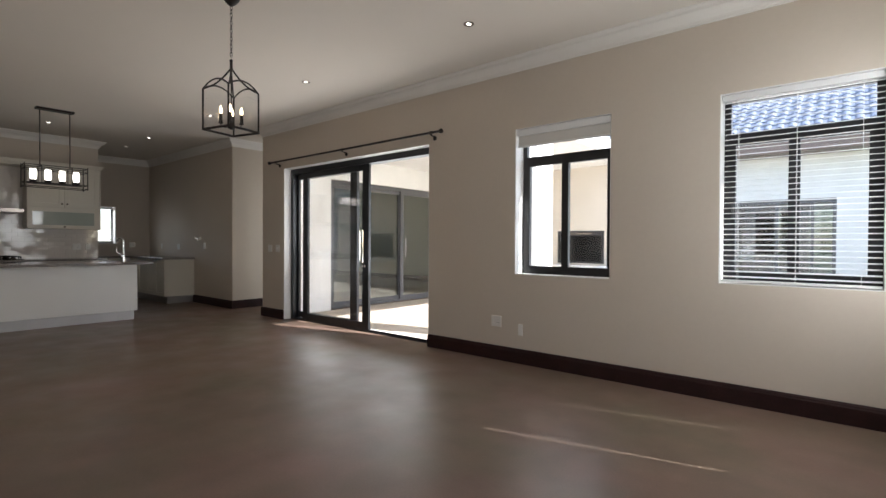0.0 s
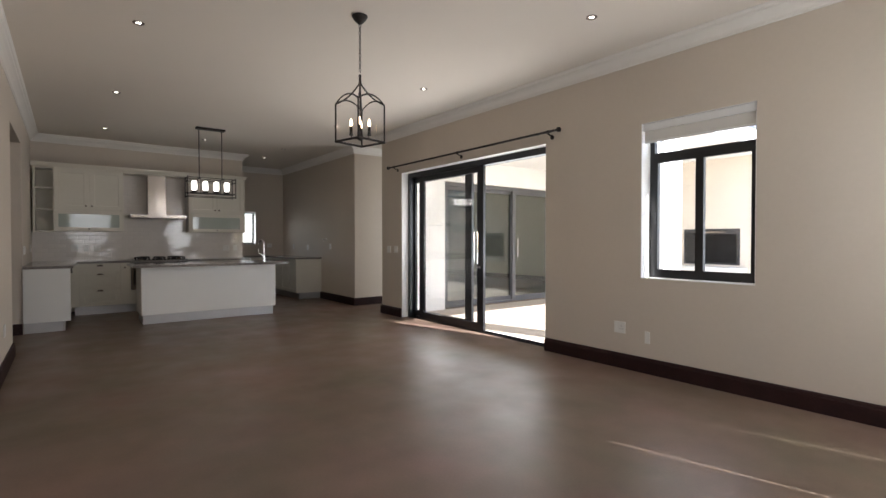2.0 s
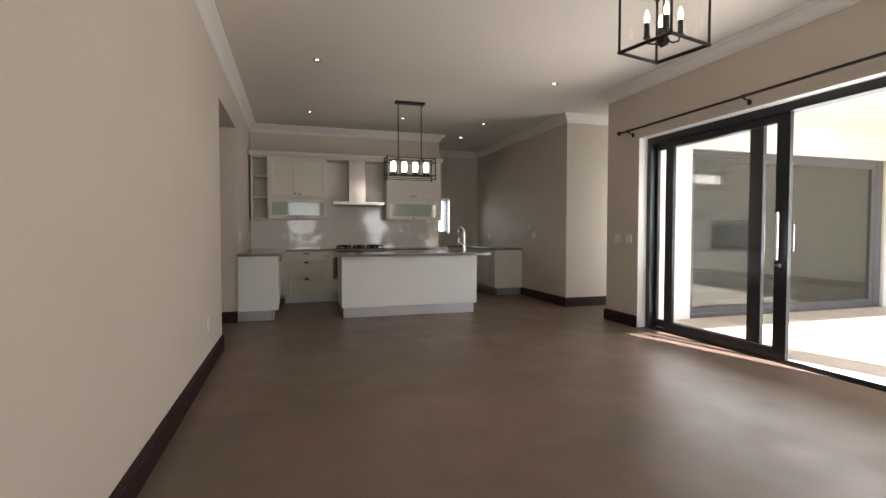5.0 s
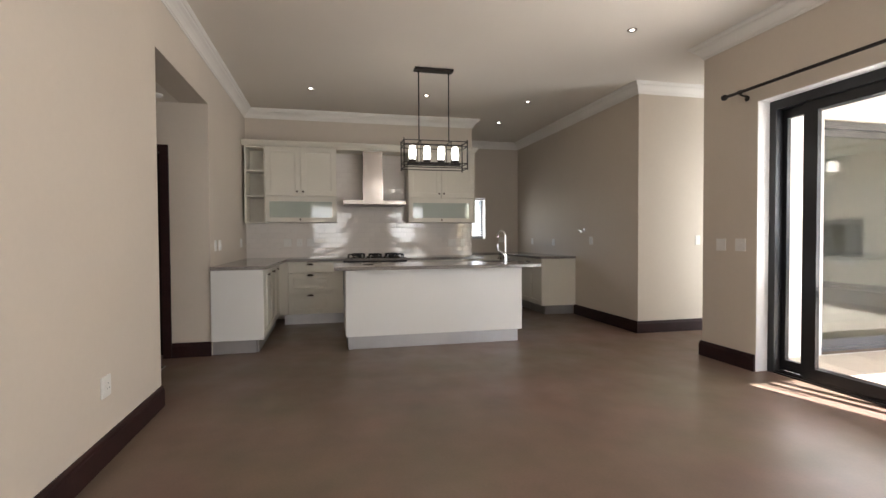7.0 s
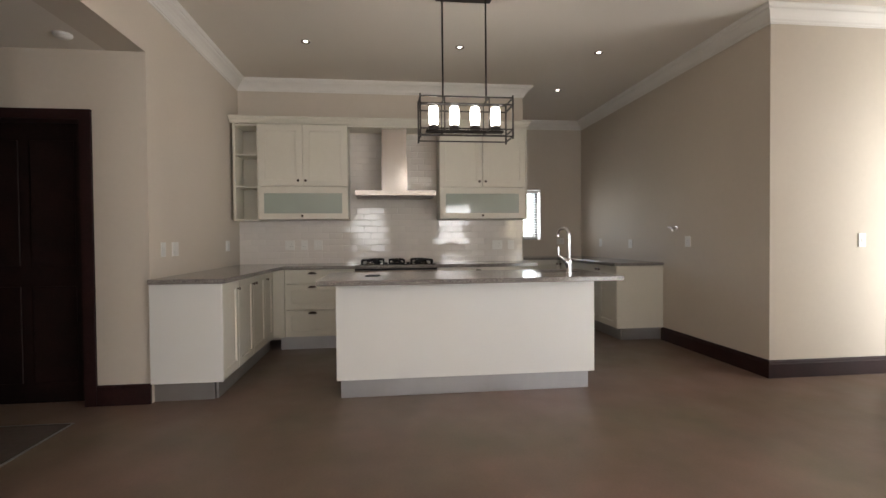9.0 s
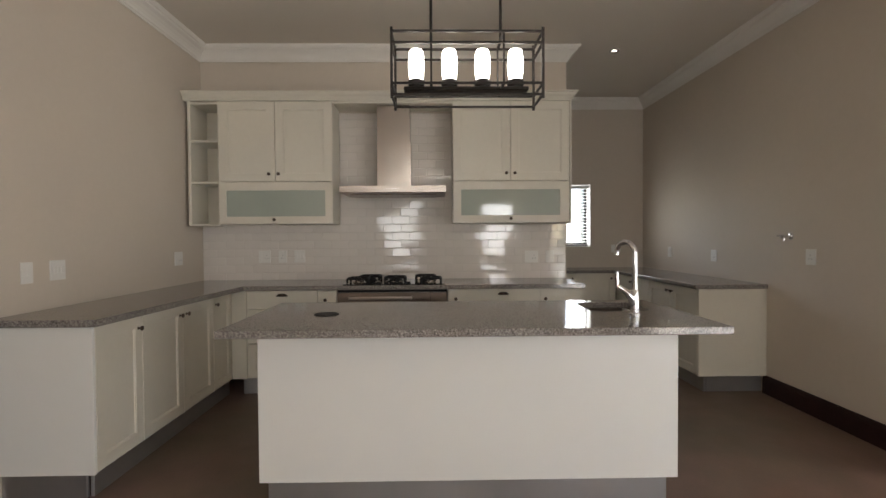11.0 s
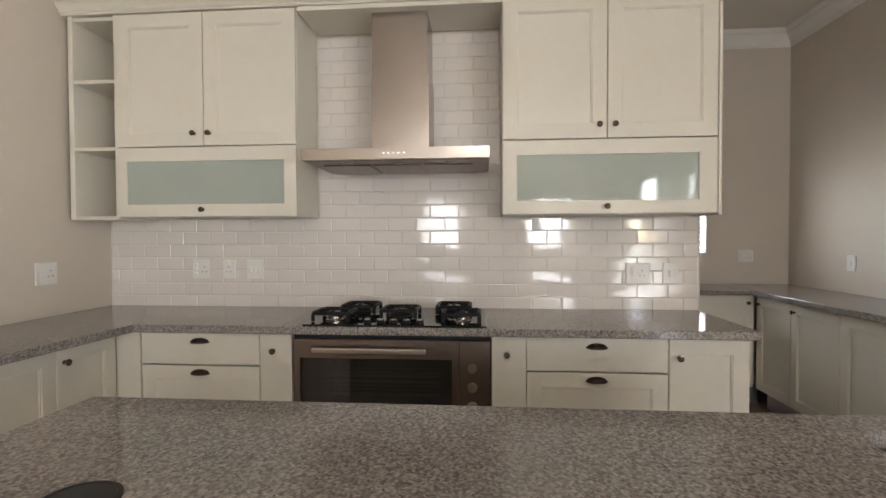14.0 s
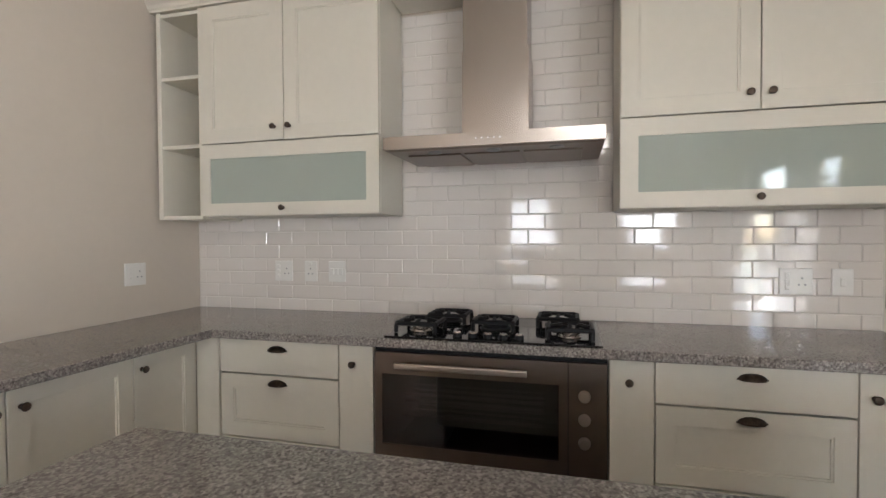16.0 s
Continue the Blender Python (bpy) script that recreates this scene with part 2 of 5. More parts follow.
def tube(bm, pts, r, seg=10, cap=True):
    """A round bar along points; r is a radius or one for each point."""
    rings = []
    pts = [Vector(p) for p in pts]
    rs = r if isinstance(r, (list, tuple)) else [r] * len(pts)
    up = None
    for i, p in enumerate(pts):
        d = (pts[min(i + 1, len(pts) - 1)] - pts[max(i - 1, 0)]).normalized()
        if up is None:
            up = Vector((0, 0, 1)) if abs(d.z) < 0.9 else Vector((1, 0, 0))
        a = d.cross(up).normalized()
        up = a.cross(d).normalized()
        rings.append([bm.verts.new(p + (a * math.cos(k * math.tau / seg) + up * math.sin(k * math.tau / seg)) * rs[i]) for k in range(seg)])
    for a, b in zip(rings, rings[1:]):
        for k in range(seg):
            bm.faces.new((a[k], a[(k + 1) % seg], b[(k + 1) % seg], b[k]))
    if cap:
        bm.faces.new(rings[0][::-1])
        bm.faces.new(rings[-1])


def lathe(bm, prof, at=(0, 0, 0), seg=20, axis="z"):
    """A turned shape from (radius, height) pairs, along z or x."""
    rings = []
    for r, h in prof:
        ring = []
        for k in range(seg):
            c, s = r * math.cos(k * math.tau / seg), r * math.sin(k * math.tau / seg)
            p = (c, s, h) if axis == "z" else ((h, c, s) if axis == "x" else (s, h, c))
            ring.append(bm.verts.new(Vector(at) + Vector(p)))
        rings.append(ring)
    for a, b in zip(rings, rings[1:]):
        for k in range(seg):
            bm.faces.new((a[k], a[(k + 1) % seg], b[(k + 1) % seg], b[k]))
    bm.faces.new(rings[0][::-1])
    bm.faces.new(rings[-1])


def sweep(bm, path, prof, closed=False):
    """A moulding: prof is (out to the left of the path, z), mitred at the corners."""
    rings = []
    n = len(path)
    for i, p in enumerate(path):
        p = Vector(p)
        a = Vector(path[i - 1]) if (i or closed) else None
        b = Vector(path[(i + 1) % n]) if (i < n - 1 or closed) else None
        d1 = (p - a).normalized() if a is not None else (b - p).normalized()
        d2 = (b - p).normalized() if b is not None else d1
        n1, n2 = Vector((-d1.y, d1.x)), Vector((-d2.y, d2.x))
        m = (n1 + n2) / (1 + n1.dot(n2))
        rings.append([bm.verts.new((p.x + m.x * o, p.y + m.y * o, z)) for o, z in prof])
    k = len(prof)
    for i in range(n if closed else n - 1):
        a, b = rings[i], rings[(i + 1) % n]
        for j in range(k):
            bm.faces.new((a[j], b[j], b[(j + 1) % k], a[(j + 1) % k]))
    if not closed:
        bm.faces.new(rings[0])
        bm.faces.new(rings[-1][::-1])


def put(name, bm, material, smooth=False):
    bmesh.ops.recalc_face_normals(bm, faces=bm.faces[:])
    me = bpy.data.meshes.new(name)
    bm.to_mesh(me)
    bm.free()
    me.materials.append(material)
    if smooth:
        me.shade_smooth()
        me.set_sharp_from_angle(angle=radians(40))
    return new(name, me)


def thing(name, at, label, category, group=""):
    ob = new(name)
    ob.empty_display_size = 0.1
    ob.location = at
    bases[ob] = Vector(at)
    return tagged(ob, label, category, group)


bases = {}


def part(name, bm, material, parent, label="", smooth=False):
    """One mesh under a thing or a part; bm is in world places."""
    base = bases[parent]
    bm.transform(Matrix.Translation(-base))
    ob = put(name, bm, material, smooth)
    ob.parent = parent
    bases[ob] = base if parent.parent is None and parent.data is None else base
    if parent.data is not None:
        ob.location = (0, 0, 0)
    return tagged(ob, label) if label else ob


def single(name, bm, material, label, category, group="", smooth=False):
    ob = put(name, bm, material, smooth)
    bases[ob] = Vector((0, 0, 0))
    return tagged(ob, label, category, group)


def struct(name, bm, material, label="", smooth=False):
    ob = put(name, bm, material, smooth)
    bases[ob] = Vector((0, 0, 0))
    return tagged(ob, label, "", "", "structure")


def wall(name, lo, hi, openings=(), material=None, label="beige painted plaster wall"):
    """A wall from lo to hi, running along its longer side; openings are (from, to, bottom, top) along it."""
    bm = bmesh.new()
    ax = 0 if hi[0] - lo[0] > hi[1] - lo[1] else 1

    def piece(a, b, z0, z1):
        if b - a > 1e-4 and z1 - z0 > 1e-4:
            p, q = list(lo), list(hi)
            p[ax], q[ax], p[2], q[2] = a, b, z0, z1
            box(bm, p, q)

    at = lo[ax]
    for a, b, z0, z1 in sorted(openings):
        piece(at, a, lo[2], hi[2])
        piece(a, b, lo[2], z0)
        piece(a, b, z1, hi[2])
        at = b
    piece(at, hi[ax], lo[2], hi[2])
    bmesh.ops.remove_doubles(bm, verts=bm.verts[:], dist=1e-5)
    return struct(name, bm, material or WALL, label)


# ---- large structure ----
CZ = 3.03
SY = 1.24    # south wall face
NY = 6.0     # north wall face of the living room
EX = 1.35    # east wall face
TX = -9.92   # tiled wall face
BX = -11.6   # scullery back wall face
bm = bmesh.new()
box(bm, (-14.3, -2.0, -0.15), (EX + 0.3, 6.28, 0))
box(bm, (-14.3, 6.28, -0.15), (-6.4, 13.5, 0))
struct("floor", bm, FLOOR, "polished brown mottled screed floor")
bm = bmesh.new()
box(bm, (-14.3, -2.0, CZ), (EX + 0.3, 6.28, CZ + 0.2))
box(bm, (-14.3, 6.28, CZ), (-6.35, 13.5, CZ + 0.2))
struct("ceiling", bm, CEIL, "plain off-white painted ceiling")
wall("wall_north", (-6.575, NY, 0), (EX + 0.28, NY + 0.28, CZ), [(-5.955, -2.95, 0, 2.335), (-1.80, -0.83, 0.885, 2.335), (0.01, 0.96, 0.895, 2.335)])
wall("wall_east", (EX, SY - 0.25, 0), (EX + 0.28, NY, CZ), [(1.75, 2.95, 0.9, 2.335), (4.935, 5.80, 0.9, 2.46)])
wall("wall_south", (-6.24, SY - 0.26, 0), (EX, SY, CZ), [(-1.60, -0.40, 0.9, 2.335)])
wall("wall_south_header", (-7.75, SY - 0.26, 2.52), (-6.24, SY, CZ))
wall("wall_south_kitchen", (-11.8, SY - 0.26, 0), (-7.75, SY, CZ))
wall("wall_recess_west", (-7.95, -2.0, 0), (-7.75, SY - 0.26, 2.52), [(-0.08, 0.80, 0, 2.04)])
wall("wall_recess_east", (-6.24, -2.0, 0), (-6.0, SY - 0.26, CZ))
wall("wall_recess_end", (-7.95, -2.2, 0), (-6.0, -2.0, CZ))
wall("ceiling_recess", (-7.75, -2.0, 2.52), (-6.24, SY - 0.26, 2.62), material=CEIL, label="low white ceiling over the recess")
wall("wall_tiled", (TX - 0.20, SY, 0), (TX - 0.012, 4.62, CZ))
wall("wall_scullery_back", (BX - 0.25, SY - 0.26, 0), (BX, 6.1, CZ), [(4.70, 5.385, 1.15, 1.95)])
wall("wall_scullery_north", (-14.3, 6.06, 0), (-7.7, 7.14, CZ))
wall("wall_patio_west", (-6.575, NY + 0.28, 0), (-6.35, 13.3, CZ), [(7.17, 11.05, 0, 2.33)])
wall("wall_family_west", (-14.3, 7.14, 0), (-14.0, 13.5, CZ), material=TEAL, label="charcoal green painted wall")
wall("wall_family_north", (-14.3, 13.3, 0), (-6.35, 13.5, CZ))
wall("wall_dark_room", (-9.2, -1.0, 0), (-9.0, 0.98, CZ))

SK = [(0, 0), (0.022, 0), (0.022, 0.115), (0.017, 0.122), (0.017, 0.133), (0.009, 0.145), (0, 0.145)]
CO = [(0, 2.9), (0.008, 2.9), (0.010, 2.912), (0.018, 2.917), (0.022, 2.932), (0.035, 2.952), (0.056, 2.972), (0.078, 2.987), (0.080, 2.998), (0.093, 3.004), (0.103, 3.018), (0.105, CZ), (0, CZ)]


def trim(name, paths, prof, material, label):
    bm = bmesh.new()
    for p in paths:
        sweep(bm, p, prof)
    return struct(name, bm, material, label)


trim("baseboard", [
    [(-6.24, -1.9), (-6.24, SY), (EX, SY), (EX, NY), (-2.95, NY)][1:],
    [(-5.955, NY), (-6.575, NY), (-6.575, 7.17)],
    [(-7.7, 7.14), (-7.7, 6.06), (-9.27, 6.06)],
    [(-7.75, 0.88), (-7.75, SY - 0.002)][::-1],
    [(-13.98, 13.3), (-13.98, 7.14), (-7.7, 7.14)],
    [(-6.575, 11.05), (-6.575, 13.28), (-13.98, 13.28)],
], SK, SKIRT, "dark mahogany skirting board")
trim("cornice", [
    [(TX, SY), (EX, SY), (EX, NY), (-6.575, NY), (-6.575, 13.28), (-13.98, 13.28), (-13.98, 7.14), (-7.7, 7.14), (-7.7, 6.06), (BX, 6.06), (BX, SY), (TX - 0.2, SY), (TX - 0.2, 4.62), (TX, 4.62), (TX, SY + 0.002)],
], CO, CORN, "white moulded plaster cornice")

# ---- patio, garden and the house beyond ----
bm = bmesh.new()
box(bm, (-60, 6.28, -0.3), (150, 150, -0.06))
box(bm, (EX + 0.28, -60, -0.3), (150, 6.28, -0.06))
box(bm, (-60, -60, -0.3), (EX + 0.28, -2.2, -0.06))
box(bm, (-60, -2.2, -0.3), (-14.3, 6.28, -0.06))
struct("ground", bm, GRASS, "short green lawn")
bm = bmesh.new()
box(bm, (-6.35, 6.28, -0.16), (2.2, 11.4, -0.035))
struct("patio_slab", bm, GROUT, "grouted slab under the paving")
wall("wall_patio_north", (-6.35, 11.25, -0.1), (-1.4, 11.5, 3.0), [(-3.97, -2.97, 0.80, 1.46)], EXTB, "cream rendered patio wall")
wall("wall_patio_west_face", (-6.35, 6.28, -0.1), (-6.32, 11.25, 3.0), [(7.17, 11.05, -0.02, 2.33)], EXTW, "white rendered wall")
wall("wall_house_outside", (-6.32, 6.28, -0.1), (2.0, 6.31, 3.3), [(-5.955, -2.95, 0, 2.335), (-1.80, -0.83, 0.885, 2.335), (0.01, 0.96, 0.895, 2.335)], EXTW, "white rendered wall")
bm = bmesh.new()
box(bm, (-6.32, 6.31, 2.75), (-2.42, 11.25, 3.0))
struct("patio_ceiling", bm, EXTW, "white patio ceiling")
bm = bbox((-2.47, 6.93, -0.035), (-2.07, 7.33, 2.749), 0.01)
struct("patio_column", bm, EXTW, "white square patio column")
bm = bbox((-4.05, 10.95, 0.68), (-2.85, 11.25, 0.76), 0.01)
struct("patio_ledge", bm, EXTW, "white plastered ledge under the fireplace")

braai = thing("built_in_fireplace", (-3.47, 11.3, 0.80), "dark steel built-in fireplace in a cream patio wall", "fireplace")
part("surround", bbox((-3.97, 11.24, 0.80), (-2.97, 11.45, 1.46), 0.005), BRAAI, braai)
part("door", bbox((-3.92, 11.225, 0.84), (-3.02, 11.24, 1.36), 0.004), HOBG, braai)
bm = bmesh.new()
tube(bm, [(-3.75, 11.20, 1.40), (-3.2, 11.20, 1.40)], 0.01, 8)
part("handle", bm, STEEL, braai)

# the neighbouring house across the garden
house = thing("neighbouring_house", (2.0, 14.0, -0.06), "white single-storey house with a slate blue tiled roof", "house")
bm = bmesh.new()
box(bm, (-9, 14.0, -0.1), (-1.75, 18, 3.0))
box(bm, (0.56, 14.0, -0.1), (14, 18, 3.0))
box(bm, (-1.75, 14.0, -0.1), (0.56, 18, 0.5))
box(bm, (-1.75, 14.0, 2.13), (0.56, 18, 3.0))
part("wall", bm, EXTW, house)
part("fascia", bbox((-9.6, 13.35, 3.0), (14.6, 13.40, 3.36), 0.004), FASCIA, house)
bm = bmesh.new()
box(bm, (-9.6, 13.40, 3.0), (14.6, 14.0, 3.03))
part("soffit", bm, FASCIA, house)
hw = part("window", bbox((-1.75, 14.06, 0.5), (0.56, 14.10, 2.13), 0.003), glass_mat("dark_window_glass", (0.35, 0.37, 0.36), through=0.05), house)
bm = bmesh.new()
for a, b in (((-1.75, 14.0, 0.5), (-1.69, 14.08, 2.13)), ((0.50, 14.0, 0.5), (0.56, 14.08, 2.13)), ((-1.69, 14.0, 0.5), (0.50, 14.08, 0.56)), ((-1.69, 14.0, 2.05), (0.50, 14.08, 2.13)), ((-0.44, 14.0, 0.56), (-0.38, 14.08, 2.05)), ((0.16, 14.0, 0.56), (0.21, 14.08, 2.05)), ((0.21, 14.0, 1.30), (0.50, 14.08, 1.34))):
    box(bm, a, b)
part("window_frame", bm, ALUG, hw)
part("roller_blind", bbox((-1.68, 14.16, 0.58), (-0.46, 14.17, 2.04), 0.002), mat("taupe_blind", (0.36, 0.33, 0.31), 0.9), hw, "taupe roller blind, lowered")
for cx, n, colour in ((-0.34, 3, (0.62, 0.63, 0.38)), (-0.17, 6, (0.66, 0.68, 0.66))):
    cloth = mat("curtain_cloth", colour, 0.9)
    bm = bmesh.new()
    for i in range(n):
        tube(bm, [(cx + i * 0.05, 14.3, 0.55), (cx + i * 0.05 + 0.01, 14.32, 2.04)], 0.03, 6)
    part("curtain", bm, cloth, hw)
bm = bmesh.new()
for r in range(13):
    for c in range(100):
        x, y, z = -8.0 + c * 0.205, 13.30 + r * 0.25, 3.34 + r * 0.14
        prof = [(0, 0.0), (0.03, 0.025), (0.07, 0.034), (0.11, 0.025), (0.14, 0.0), (0.205, 0.0)]
        a = [bm.verts.new((x + u, y, z + h + 0.03)) for u, h in prof]
        b = [bm.verts.new((x + u, y + 0.30, z + h + 0.170)) for u, h in prof]
        d = [bm.verts.new((x + u, y, z + h)) for u, h in prof]
        for i in range(5):
            bm.faces.new((a[i], a[i + 1], b[i + 1], b[i]))
            bm.faces.new((d[i], d[i + 1], a[i + 1], a[i]))
roof = part("roof", bm, ROOFT, house)


# ---- windows and doors of the room ----
def bars(bars_list, r=0.002):
    bm = bmesh.new()
    for a, b in bars_list:
        box(bm, a, b)
    return bm


def black_window(name, x0, x1, z0, z1, y, transom, mullion):
    """An aluminium window in the north wall: frame, sash, panes, handle."""
    w = tagged(new(name), "black aluminium casement window with a fixed top light", "window", "", "structure")
    w.location = ((x0 + x1) / 2, y, z0)
    bases[w] = Vector(w.location)
    f, d = 0.045, 0.05
    part("window_frame", bars([((x0, y, z0), (x0 + f, y + d, z1)), ((x1 - f, y, z0), (x1, y + d, z1)), ((x0 + f, y, z0), (x1 - f, y + d, z0 + f)), ((x0 + f, y, z1 - f), (x1 - f, y + d, z1)), ((x0 + f, y, transom - 0.03), (x1 - f, y + d, transom + 0.03))]), ALU, w)
    s = 0.035
    for a, b in ((x0 + f, mullion), (mullion, x1 - f)):
        ob = part("sash", bars([((a, y - 0.008, z0 + f), (a + s, y + 0.035, transom - 0.03)), ((b - s, y - 0.008, z0 + f), (b, y + 0.035, transom - 0.03)), ((a + s, y - 0.008, z0 + f), (b - s, y + 0.035, z0 + f + s)), ((a + s, y - 0.008, transom - 0.03 - s), (b - s, y + 0.035, transom - 0.03))]), ALU, w)
        p = part("pane", bars([((a + s, y + 0.012, z0 + f + s), (b - s, y + 0.017, transom - 0.03 - s))]), GLASS, ob)
        p.visible_shadow = False
        hb = bmesh.new()
        tube(hb, [(a + 0.02 if a == x0 + f else b - 0.02, y - 0.025, z0 + 0.5), (a + 0.02 if a == x0 + f else b - 0.02, y - 0.03, z0 + 0.62)], 0.008, 8)
        part("handle", hb, ALU, ob)
    p = part("pane", bars([((x0 + f, y + 0.02, transom + 0.03), (x1 - f, y + 0.025, z1 - f))]), GLASS, w)
    p.visible_shadow = False
    return w


def reveal(name, x0, x1, z0, z1, y0=NY + 0.002, y1=NY + 0.31):
    """White lining of an opening in the north wall."""
    t = 0.006
    return struct(name, bars([((x0, y0, z0), (x0 + t, y1, z1)), ((x1 - t, y0, z0), (x1, y1, z1)), ((x0 + t, y0, z1 - t), (x1 - t, y1, z1)), ((x0 + t, y0, z0), (x1 - t, y1, z0 + t))]), REVEAL, "smooth white painted window reveal")


black_window("window_a", -1.794, -0.836, 0.891, 2.329, 6.15, 2.035, -1.33)
reveal("window_sill_a", -1.80, -0.83, 0.885, 2.335)
black_window("window_b", 0.016, 0.954, 0.901, 2.329, 6.15, 2.02, 0.465)
reveal("window_sill_b", 0.01, 0.96, 0.895, 2.335)
struct("reveal_slider", bars([((-5.955, NY + 0.002, 0.0), (-5.949, NY + 0.31, 2.335)), ((-2.956, NY + 0.002, 0.0), (-2.95, NY + 0.31, 2.335)), ((-5.949, NY + 0.002, 2.329), (-2.956, NY + 0.31, 2.335))]), REVEAL, "smooth white painted door reveal")

# sliding door in the north wall
sd = tagged(new("door_sliding"), "black aluminium glazed sliding door, half open", "door", "", "structure")
sd.location = (-4.46, 6.17, 0)
bases[sd] = Vector(sd.location)
part("door_frame", bars([((-5.948, 6.12, 0.012), (-5.885, 6.24, 2.328)), ((-3.02, 6.12, 0.012), (-2.957, 6.24, 2.328)), ((-5.885, 6.12, 2.25), (-3.02, 6.24, 2.328)), ((-5.948, 6.12, 0.0), (-2.957, 6.24, 0.012)), ((-5.885, 6.135, 0.012), (-3.02, 6.141, 0.026)), ((-5.885, 6.185, 0.012), (-3.02, 6.191, 0.026))]), ALU, sd)
for x0, x1, y, s, e in ((-5.885, -4.453, 6.195, 0.04, 0.144), (-5.66, -4.156, 6.145, 0.12, 0.126)):
    z0, z1 = 0.028, 2.25
    leaf = part("leaf", bars([((x0, y, z0), (x0 + s, y + 0.038, z1)), ((x1 - e, y, z0), (x1, y + 0.038, z1)), ((x0 + s, y, z0), (x1 - e, y + 0.038, z0 + 0.09)), ((x0 + s, y, z1 - 0.08), (x1 - e, y + 0.038, z1))]), ALU, sd)
    p = part("pane", bars([((x0 + s, y + 0.016, z0 + 0.09), (x1 - e, y + 0.022, z1 - 0.08))]), GLASS, leaf)
    p.visible_shadow = False
    for side in (-1, 1):
        yy = y - 0.055 if side < 0 else y + 0.093
        if (y < 6.17) == (side < 0):
            bm = bmesh.new()
            tube(bm, [(x1 - 0.06, yy, 0.93), (x1 - 0.06, yy, 1.36)], 0.013, 12)
            for z in (1.03, 1.26):
                tube(bm, [(x1 - 0.06, y + (0 if side < 0 else 0.038), z), (x1 - 0.06, yy, z)], 0.009, 8)
            part("handle", bm, CHROME, leaf, "chrome pull bar")
    if y < 6.17:
        bm = bmesh.new()
        lathe(bm, [(0.018, -0.012), (0.018, 0), (0.008, 0.001)], (x1 - 0.06, y - 0.001, 0.88), 14, "y")
        tube(bm, [(x1 - 0.10, y - 0.02, 0.88), (x1 - 0.05, y - 0.02, 0.88)], 0.006, 8)
        part("lock", bm, CHROME, leaf)

# glazed doors between the patio and the family room
pd = tagged(new("door_patio"), "grey aluminium glazed sliding door facing the patio", "door", "", "structure")
pd.location = (-6.42, 9.0, 0)
bases[pd] = Vector(pd.location)
part("door_frame", bars([((-6.50, 7.17, 0.0), (-6.38, 7.23, 2.33)), ((-6.50, 10.89, 0.0), (-6.38, 11.05, 2.33)), ((-6.50, 7.23, 2.26), (-6.38, 10.89, 2.33)), ((-6.50, 7.23, 0), (-6.38, 10.89, 0.03))]), ALUG, pd)
for y0, y1, x in ((7.23, 9.06, -6.47), (8.98, 10.89, -6.42)):
    z0, z1, s = 0.03, 2.26, 0.09
    leaf = part("leaf", bars([((x, y0, z0), (x + 0.035, y0 + s, z1)), ((x, y1 - s, z0), (x + 0.035, y1, z1)), ((x, y0 + s, z0), (x + 0.035, y1 - s, z0 + 0.08)), ((x, y0 + s, z1 - 0.07), (x + 0.035, y1 - s, z1))]), ALUG, pd)
    p = part("pane", bars([((x + 0.015, y0 + s, z0 + 0.08), (x + 0.021, y1 - s, z1 - 0.07))]), TINT, leaf)
    p.visible_shadow = False
    if y0 > 8:
        bm = bmesh.new()
        tube(bm, [(x + 0.09, y0 + 0.10, 0.90), (x + 0.09, y0 + 0.10, 1.30)], 0.013, 10)
        for z in (1.0, 1.2):
            tube(bm, [(x + 0.03, y0 + 0.10, z), (x + 0.09, y0 + 0.10, z)], 0.008, 8)
        part("handle", bm, CHROME, leaf, "chrome pull bar")


def sky_window(name, axis, face, out, a0, a1, z0, z1, bar=(1.98, 2.07)):
    """A plain white-lined window in the east or south wall; out is the way to the outside."""
    w = tagged(new(name), "black aluminium window with a fixed top light", "window", "", "structure")
    bases[w] = Vector((0, 0, 0))

    def place(d0, d1, p, q, za, zb):
        lo, hi = sorted((face + out * d0, face + out * d1))
        return ((lo, p, za), (hi, q, zb)) if axis == "x" else ((p, lo, za), (q, hi, zb))

    f = 0.045
    fr = [place(0.16, 0.21, a0 + 0.006, a0 + f, z0 + 0.006, z1 - 0.006), place(0.16, 0.21, a1 - f, a1 - 0.006, z0 + 0.006, z1 - 0.006), place(0.16, 0.21, a0 + f, a1 - f, z0 + 0.006, z0 + f), place(0.16, 0.21, a0 + f, a1 - f, z1 - f, z1 - 0.006), place(0.16, 0.21, a0 + f, a1 - f, *bar)]
    part("window_frame", bars(fr), ALU, w)
    p = part("pane", bars([place(0.18, 0.185, a0 + f, a1 - f, z0 + f, bar[0])]), GLASS, w)
    p.visible_shadow = False
    p = part("pane", bars([place(0.18, 0.185, a0 + f, a1 - f, bar[1], z1 - f)]), GLASS, w)
    p.visible_shadow = False
    t = 0.006
    struct("window_sill_" + name[-1], bars([place(0.002, 0.28, a0, a0 + t, z0, z1), place(0.002, 0.28, a1 - t, a1, z0, z1), place(0.002, 0.28, a0 + t, a1 - t, z1 - t, z1), place(0.002, 0.28, a0 + t, a1 - t, z0, z0 + t)]), REVEAL, "smooth white painted window reveal")


sky_window("window_c", "x", EX, 1, 4.935, 5.80, 0.9, 2.46, (2.19, 2.33))
sky_window("window_d", "x", EX, 1, 1.75, 2.95, 0.9, 2.335)
sky_window("window_e", "y", SY, -1, -1.60, -0.40, 0.9, 2.335)


